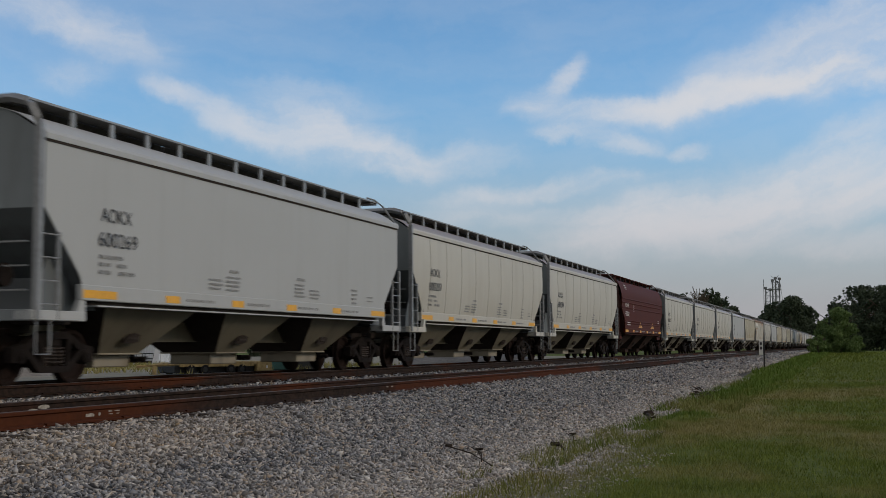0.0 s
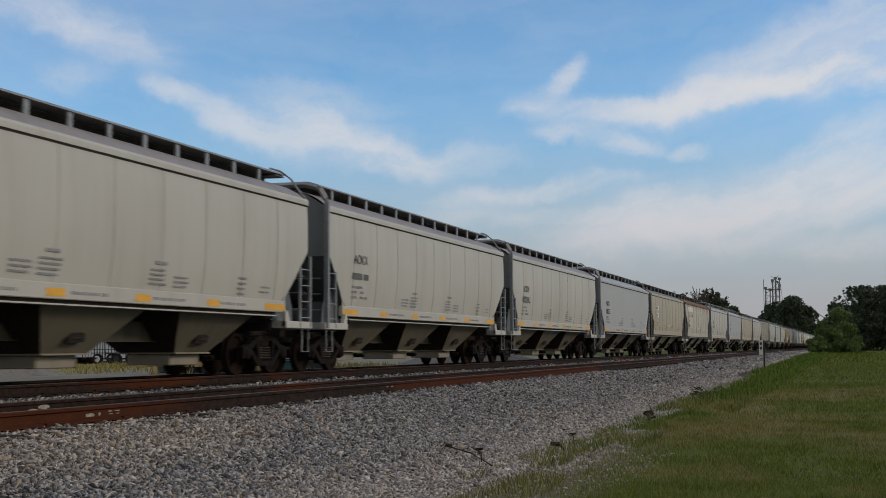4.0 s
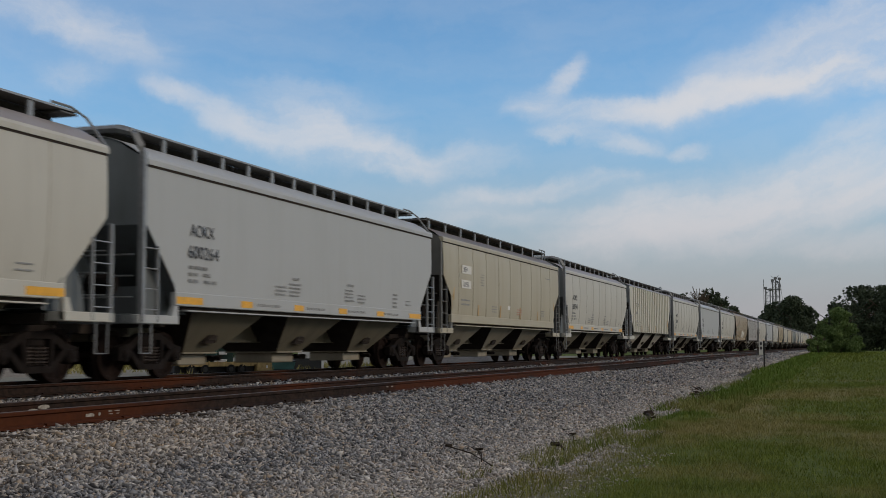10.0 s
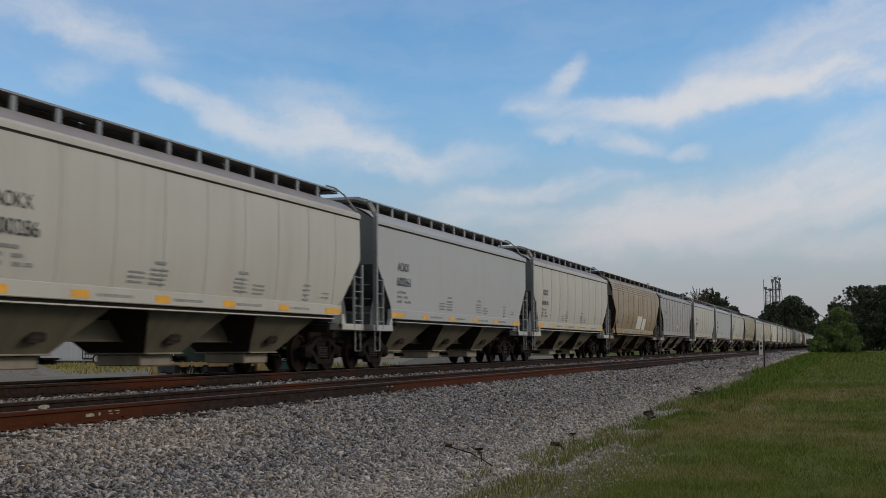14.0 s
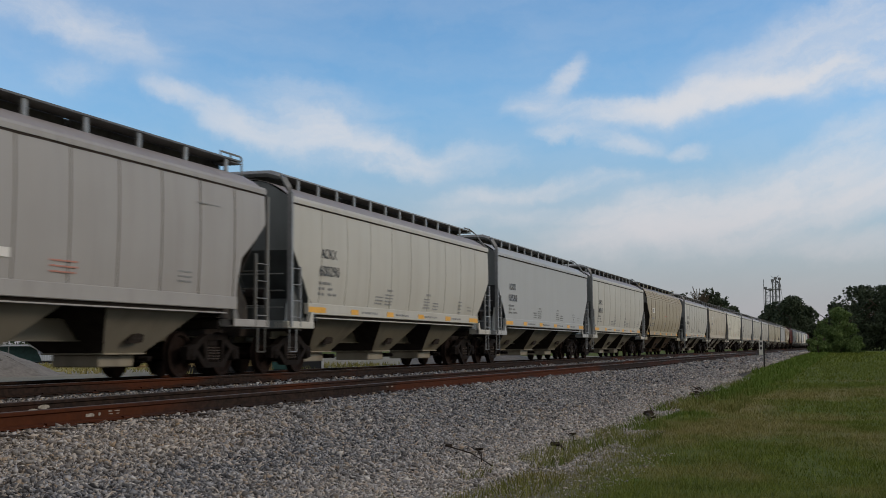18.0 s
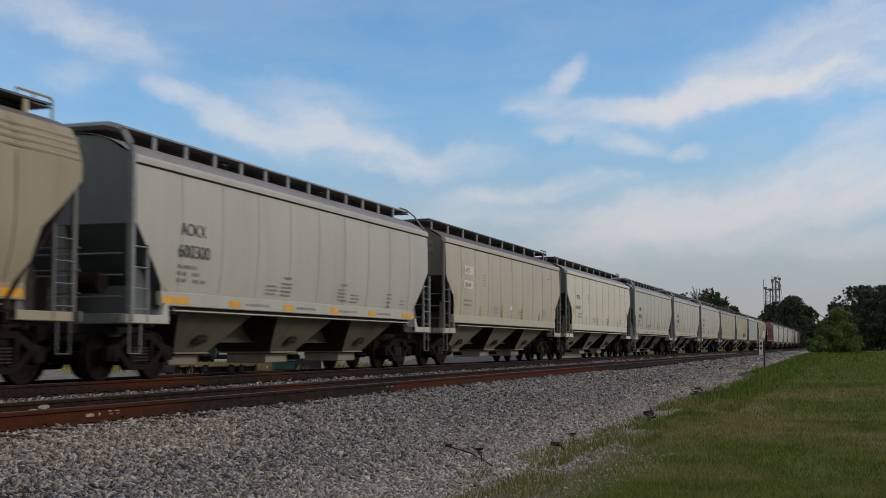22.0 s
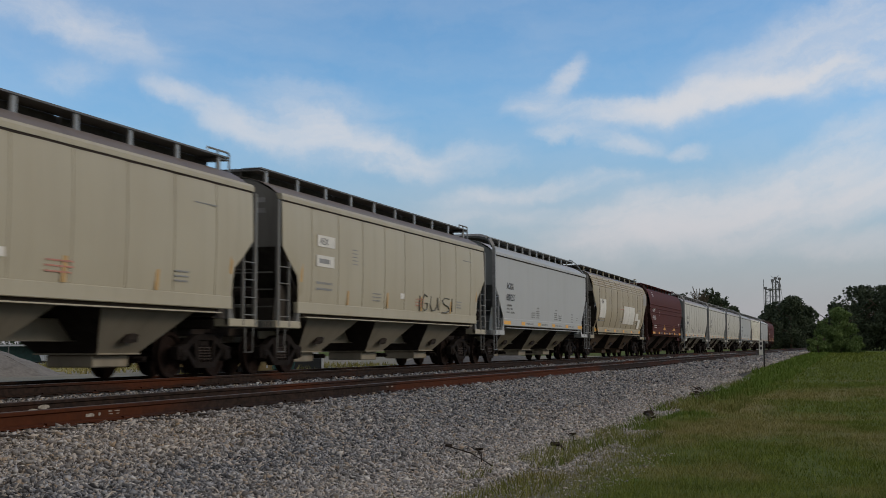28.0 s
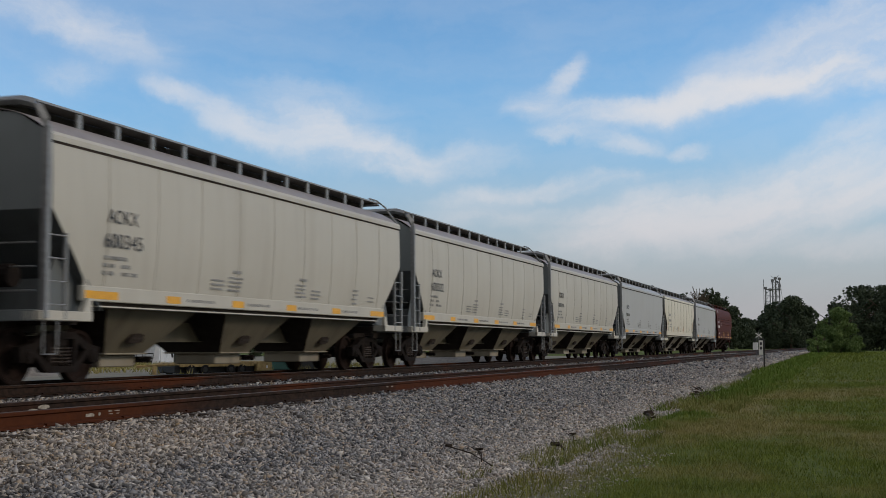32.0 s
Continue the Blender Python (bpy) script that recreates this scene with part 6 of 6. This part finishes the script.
def bush(name, at, height, spread, seed, mat, label, count=3000, leaf=0.30):
    rng = random.Random(seed)
    t = thing(name, label, "bush", at=at)
    stems = Shape()
    for k in range(6):
        a = rng.uniform(0, 6.283)
        stems.tube([(0, 0, -0.2), (spread * 0.3 * math.cos(a), spread * 0.3 * math.sin(a), height * 0.4), (spread * 0.5 * math.cos(a), spread * 0.5 * math.sin(a), height * 0.7)], 0.06, 5)
    part("stems", stems, "bark", t)
    blobs = []
    for i in range(22):
        a, q = rng.uniform(0, 6.283), math.sqrt(rng.random())
        blobs.append((spread * q * 0.85 * math.cos(a), spread * q * 0.85 * math.sin(a), height * rng.uniform(0.12, 0.85) * (1 - 0.35 * q), min(height, spread) * rng.uniform(0.18, 0.30)))
    v, f = leaf_cloud(blobs, count, leaf, seed)
    part("foliage", fast_mesh("foliage", v, f, mat), None, t, "dense leaves")
    return t


def spot(px, depth):
    """World x of a point seen across the picture at px of 1568, at distance y = depth along the line."""
    a = math.atan((px - 784) / 2203.0) - YAW
    return math.tan(a) * depth


def trees():
    far = "broad dark green tree at the end of the lawn"
    # leafy tree and bushes beside the near track
    tree("roadside_tree", (spot(1478, 200), 200, -0.55), 6.9, 3.2, 3, "leaf_mid", "bright green bushy young tree beside the track", 15000, 0.05, 0.17)
    tree("roadside_tree", (spot(1447, 206), 206, -0.55), 5.2, 1.8, 5, "leaf_mid", "bright green bushy young tree beside the track", 7000, 0.05, 0.17)
    bush("bush", (spot(1440, 196), 196, -0.55), 3.3, 1.9, 8, "leaf_mid", "low green bush at the ballast edge", 4200, 0.16)
    bush("bush", (spot(1510, 205), 205, -0.55), 2.4, 1.3, 9, "leaf_mid", "low green bush at the lawn edge", 3000, 0.16)
    # tall wood on the lawn's far edge
    for k, (px, d, h, s) in enumerate(((1504, 300, 15.2, 6.5), (1530, 310, 15.4, 6.5), (1560, 300, 15.0, 6.2), (1592, 300, 15.5, 6.5), (1470, 330, 12.0, 4.5), (1466, 300, 8.4, 3.0), (1625, 310, 15, 6.5), (1660, 300, 15, 6.5))):
        tree("wood_tree", (spot(px, d), d, -0.6), h, s, 20 + k, "leaf_dark", far, 9500, 0.06, 0.30)
    # trees round the elevator, beyond the line
    for k, (px, d, h, s) in enumerate(((1392, 520, 21.5, 10.5), (1366, 540, 19.5, 9), (1416, 540, 18, 9), (1344, 560, 13, 7), (1380, 560, 18, 12))):
        tree("wood_tree", (spot(px, d), d, -0.6), h, s, 40 + k, "leaf_dark", "large dark green tree near the grain elevator", 9000, 0.04, 0.50)
    for k, (px, d, h, s) in enumerate(((1252, 420, 20.5, 6.5), (1275, 430, 18, 6), (1292, 440, 15.0, 5), (1205, 430, 20.0, 5), (1312, 500, 12, 6), (1328, 520, 12, 6), (1235, 500, 20, 6), (1238, 425, 18.5, 4.5))):
        tree("wood_tree", (spot(px, d), d, -0.6), h, s, 60 + k, "leaf_dark", "dark tree rising behind the passing train", 7000, 0.06, 0.42)
    # bare tree beside them
    bare = thing("bare_tree", "leafless twiggy tree behind the line", "tree", at=(spot(1234, 415), 415, -0.6))
    rng = random.Random(12)
    tw = Shape().tube([(0, 0, 0), (0, 0, 10)], 0.25, 6)
    for k in range(150):
        a, z = rng.uniform(0, 6.28), rng.uniform(8, 16)
        e = rng.uniform(0.8, 3.6)
        b = a + rng.uniform(-0.5, 0.5)
        tw.tube([(0, 0, z - 2), (e * .5 * math.cos(a), e * .5 * math.sin(a), z + 1.2), (e * math.cos(b), e * math.sin(b), z + rng.uniform(2.5, 5.0))], 0.07, 4)
    part("bare_crown", tw, "bark", bare)
    # distant belt of woods to the horizon
    rng = np.random.default_rng(3)
    blobs = []
    for i in range(260):
        x = rng.uniform(-900, 900)
        blobs.append((x, 900 + rng.uniform(-40, 120) + abs(x) * 0.1, rng.uniform(1, 7), rng.uniform(5, 8.5)))
    v, f = leaf_cloud(blobs, 26000, 1.6, 5)
    tagged(new("far_woods", fast_mesh("far_woods", v, f, "leaf_dark")), "dark belt of distant woods along the horizon", "woods", kind="stuff")


def elevator():
    d = 850
    el = thing("grain_elevator", "grey steel grain elevator legs and distributor tower", "grain elevator", at=(spot(1362, d), d, -0.6))
    k = d / 2223.0 * 1.05

    def leg(px, z1, w):
        s = Shape()
        x = (px - 1366) * k
        s.box(x - w, x + w, -1.5, 1.5, 0, z1)
        return s
    for px, h, w in ((1355, 40, 0.30), (1362, 39, 0.28), (1366, 45, 0.34), (1371, 46.5, 0.40), (1377, 46, 0.34)):
        part("elevator_leg", leg(px, h, w), "elev", el)
        x = (px - 1366) * k
        part("head_house", Shape().box(x - 1.0, x + 1.0, -1.2, 1.2, h - 1.6, h, 0.3), "elev", el)
    part("mast", leg(1352, 45, 0.10), "elev", el)
    lat = Shape()
    for i in range(9):
        z = 6 + i * 4.6
        lat.tube([(-1.0, 0, z), (4.0, 0, z + 4.6)], 0.13, 4)
        lat.tube([(4.0, 0, z), (-1.0, 0, z + 4.6)], 0.13, 4)
        lat.tube([(-5.5, 0, z * .8), (-2.0, 0, z * .8 + 3.6)], 0.12, 4)
        lat.tube([(0.0, 0, z), (4.4, 0, z)], 0.15, 4)
        lat.tube([(-4.4, 0, z * .8), (-1.6, 0, z * .8)], 0.15, 4)
    part("lattice", lat, "elev", el)
    for dx, z0, z1 in ((5, 46, 22), (7, 45, 24), (-6, 38, 18)):
        part("spout", Shape().tube([(1.5 if dx > 0 else -4, 0, z0 - 1), (dx * 0.7, 0, z0 - 3), (dx, 0, z1)], 0.28, 6), "elev", el)
    part("platform", Shape().box(-4, 5, -3, 3, 38, 38.6), "elev", el)


def lineside():
    sg = thing("lineside_sign", "white marker sign with black figures on a dark post", "sign", at=(spot(1346, 80) - 0.05, 80, -0.92))
    part("post", Shape().box(-0.045, 0.045, -0.045, 0.045, -0.3, 1.85, 0.01), "dark_steel", sg)
    part("plate", Shape().box(-0.30, -0.06, -0.06, -0.048, 0.98, 1.86, 0.004), "white_ink", sg)
    for k, z in enumerate((1.58, 1.30)):
        part("figure", Shape().box(-0.24, -0.12, -0.064, -0.06, z, z + 0.18), "black", sg)
    part("foot", Shape().box(-0.12, 0.10, -0.09, 0.09, 0.0, 0.10, 0.02), "dark_steel", sg)
    # relay case and lamps by a crossing further along
    cr = thing("crossing_signal", "crossing signal mast with lamps and white case", "signal", at=(-17.3, 262, -0.8))
    part("mast", Shape().tube([(0, 0, 0), (0, 0, 4.2)], 0.09, 8), "galv", cr)
    part("lamp_bar", Shape().box(-0.8, 0.8, -0.1, 0.1, 2.6, 2.75), "dark_steel", cr)
    for x in (-0.7, 0.7):
        part("lamp_hood", Shape().box(x - 0.28, x + 0.28, -0.3, 0.1, 2.35, 2.95, 0.08), "dark_steel", cr)
    part("crossbuck", Shape().prism([(-0.7, -0.12, 3.2), (-0.55, -0.12, 3.1), (0.7, -0.12, 4.0), (0.55, -0.12, 4.1)], (0, 0.03, 0)).prism([(0.7, -0.15, 3.2), (0.55, -0.15, 3.1), (-0.7, -0.15, 4.0), (-0.55, -0.15, 4.1)], (0, 0.03, 0)), "white_ink", cr)
    bx = thing("relay_case", "white metal relay case beside the crossing", "cabinet", at=(-16.9, 246, -0.8))
    part("case", Shape().box(-0.45, 0.45, -0.4, 0.4, 0.2, 2.1, 0.03), "white_paint", bx)
    part("plinth", Shape().box(-0.5, 0.5, -0.45, 0.45, 0, 0.2), "galv", bx)
    # dead twigs and brush on the foot of the bank
    rng = random.Random(31)
    for x0, y0, x1, y1, r, forks in ((-5.30, 16.6, -4.40, 15.7, 0.009, 3), (-4.95, 16.9, -4.60, 15.9, 0.010, 2), (-4.40, 19.2, -4.15, 18.8, 0.020, 1), (-4.55, 21.2, -4.25, 20.0, 0.010, 2),
                                     (-4.35, 28.4, -4.05, 26.6, 0.045, 1), (-4.60, 39.0, -4.00, 41.0, 0.030, 5), (-4.30, 38.4, -4.20, 40.6, 0.030, 5), (-4.70, 40.6, -3.95, 39.2, 0.025, 5), (-4.9, 43.0, -4.5, 41.5, 0.03, 4)):
        s = Shape()
        za, zb = max(bed_height(x0, y0), -1.0) + 0.05, max(bed_height(x1, y1), -1.0) + 0.04
        mid = ((x0 + x1) / 2 + 0.04, (y0 + y1) / 2 - 0.05, (za + zb) / 2 + 0.04)
        s.tube([(x0, y0, za), mid, (x1, y1, zb)], r, 6)
        s.tube([(x0 - 0.03, y0 + 0.05, za), (x0 + 0.10, y0 - 0.10, za + 0.02)], r * 2.0, 6)
        for k in range(forks):
            f = rng.uniform(0.2, 0.9)
            p = Vector((x0 + (x1 - x0) * f, y0 + (y1 - y0) * f, za + (zb - za) * f + 0.02))
            s.tube([p, p + Vector((rng.uniform(-0.2, 0.2), rng.uniform(-0.3, 0.3), rng.uniform(0.01, 0.03 + 0.025 * forks)))], r * 0.5, 4)
        solo("dead_twig", s, "tie", "dark forked dead twig lying on the stones", "twig", "twigs on the bank")


def grass():
    rng = np.random.default_rng(11)
    P = []

    def field(x0, x1, y0, y1, count, length, width, wild):
        x, y = rng.uniform(x0, x1, count), rng.uniform(y0, y1, count)
        P.append(np.stack([x, y, np.full(count, length) * rng.uniform(0.5, 1.4, count), np.full(count, width), np.full(count, wild)], 1))

    field(-4.3, 3.0, 9, 16, 95000, 0.045, 0.0045, 0)
    field(-4.4, 4.5, 16, 28, 90000, 0.055, 0.006, 0)
    field(-4.4, 8, 28, 55, 70000, 0.07, 0.011, 0)
    field(-5.5, 14, 55, 110, 30000, 0.10, 0.025, 0)
    field(-5.5, 30, 110, 230, 24000, 0.16, 0.07, 0)
    p = np.concatenate(P)
    # clumps where the lawn thickens, thin where it is worn
    keep = np.array([noise.noise(Vector((a * 1.1, b * 0.7, 4))) + rng.uniform(-0.6, 0.6) > -0.32 for a, b in p[:, :2]])
    worn = np.clip((31 - p[:, 1]) / 14, 0, 1)
    clump = np.array([noise.noise(Vector((a * 1.5, b * 0.9, 21))) for a, b in p[:, :2]])
    keep &= (p[:, 0] + 4.1 + 1.1 * clump * worn) / (0.25 + 1.5 * worn) > rng.uniform(0, 1, len(p))
    edge = p[:, 0] + 4.0 + 0.9 * np.array([noise.noise(Vector((0.0, b * 0.45, 9))) for b in p[:, 1]]) > rng.uniform(-0.35, 0.55, len(p))
    p = p[keep & edge]
    blades("lawn_blades", p, "blade", "short mown grass blades with dry patches", rng)
    Q = []
    for x0, x1, y0, y1, n, ln, w in ((-4.4, -3.1, 10, 30, 9000, 0.13, 0.007), (-4.5, -2.6, 30, 70, 16000, 0.20, 0.013), (-5.2, -2.6, 70, 190, 14000, 0.24, 0.04)):
        q = np.stack([rng.uniform(x0, x1, n), rng.uniform(y0, y1, n), ln * rng.uniform(0.4, 1.4, n), np.full(n, w), np.ones(n)], 1)
        Q.append(q)
    q = np.concatenate(Q)
    keep = np.array([noise.noise(Vector((a * 1.6, b * 0.5, 14))) > -0.02 for a, b in q[:, :2]])
    n = 7000
    w = np.stack([rng.uniform(-46, -23, n), rng.uniform(41, 68, n), 0.22 * rng.uniform(0.4, 1.4, n), np.full(n, 0.030), np.ones(n)], 1)
    keep_w = np.array([noise.noise(Vector((a * 0.35, b * 0.35, 3))) + (b - 47) * 0.02 > 0.0 for a, b in w[:, :2]])
    blades("yard_weeds", w[keep_w], "dry_blade", "sparse yellow-green weeds on the yard gravel", rng, -0.41)
    blades("tall_grass", q[keep], "tall_blade", "taller bright green grass along the ballast edge", rng)


def blades(name, p, mat, label, rng, level=None):
    n = len(p)
    z = np.array([max(lawn_height(a, b), bed_height(a, b) if a < -4.0 else -9) if level is None else level for a, b in p[:, :2]])
    a = rng.uniform(0, 6.283, n)
    lean = rng.normal(0, 0.45, (n, 2)) * p[:, 2:3]
    w = p[:, 3] * rng.uniform(0.6, 1.4, n)
    v = np.empty((n * 3, 3))
    v[0::3] = np.stack([p[:, 0] - w * np.cos(a), p[:, 1] - w * np.sin(a), z - 0.01], 1)
    v[1::3] = np.stack([p[:, 0] + w * np.cos(a), p[:, 1] + w * np.sin(a), z - 0.01], 1)
    v[2::3] = np.stack([p[:, 0] + lean[:, 0], p[:, 1] + lean[:, 1], z + p[:, 2]], 1)
    tagged(new(name, fast_mesh(name, v, np.arange(n * 3).reshape(-1, 3), mat)), label, "grass", kind="stuff")


yard()
trees()
elevator()
lineside()
grass()


# ---------------------------------------------------------------- what moves
def motions():
    """The train runs towards the camera's side of the line; its wheels roll on the rails."""
    times = [float(i) for i in range(0, 33)]
    for car, y in train:
        walk(car, [(t, Matrix.Translation((TRACK_X, y - travelled(t), 0))) for t in times])
    # every wheelset rolls alike, so those at the same end of a truck share one action
    done = {}
    for car, y in train:
        for truck in car.children:
            if not truck.name.startswith("truck"):
                continue
            for w in truck.children:
                if not w.name.startswith("wheelset"):
                    continue
                key = round(w.location.y, 3)
                if key not in done:
                    rows = [(i / 30.0, Matrix.Translation((0, key, WHEEL_R)) @ Matrix.Rotation(travelled(i / 30.0) / WHEEL_R, 4, "X")) for i in range(0, 961)]
                    walk(w, rows)
                    done[key] = w
                else:
                    src = done[key].animation_data
                    w.rotation_mode = "QUATERNION"
                    w.animation_data_create()
                    w.animation_data.action = src.action
                    w.animation_data.action_slot = src.action_slot


motions()
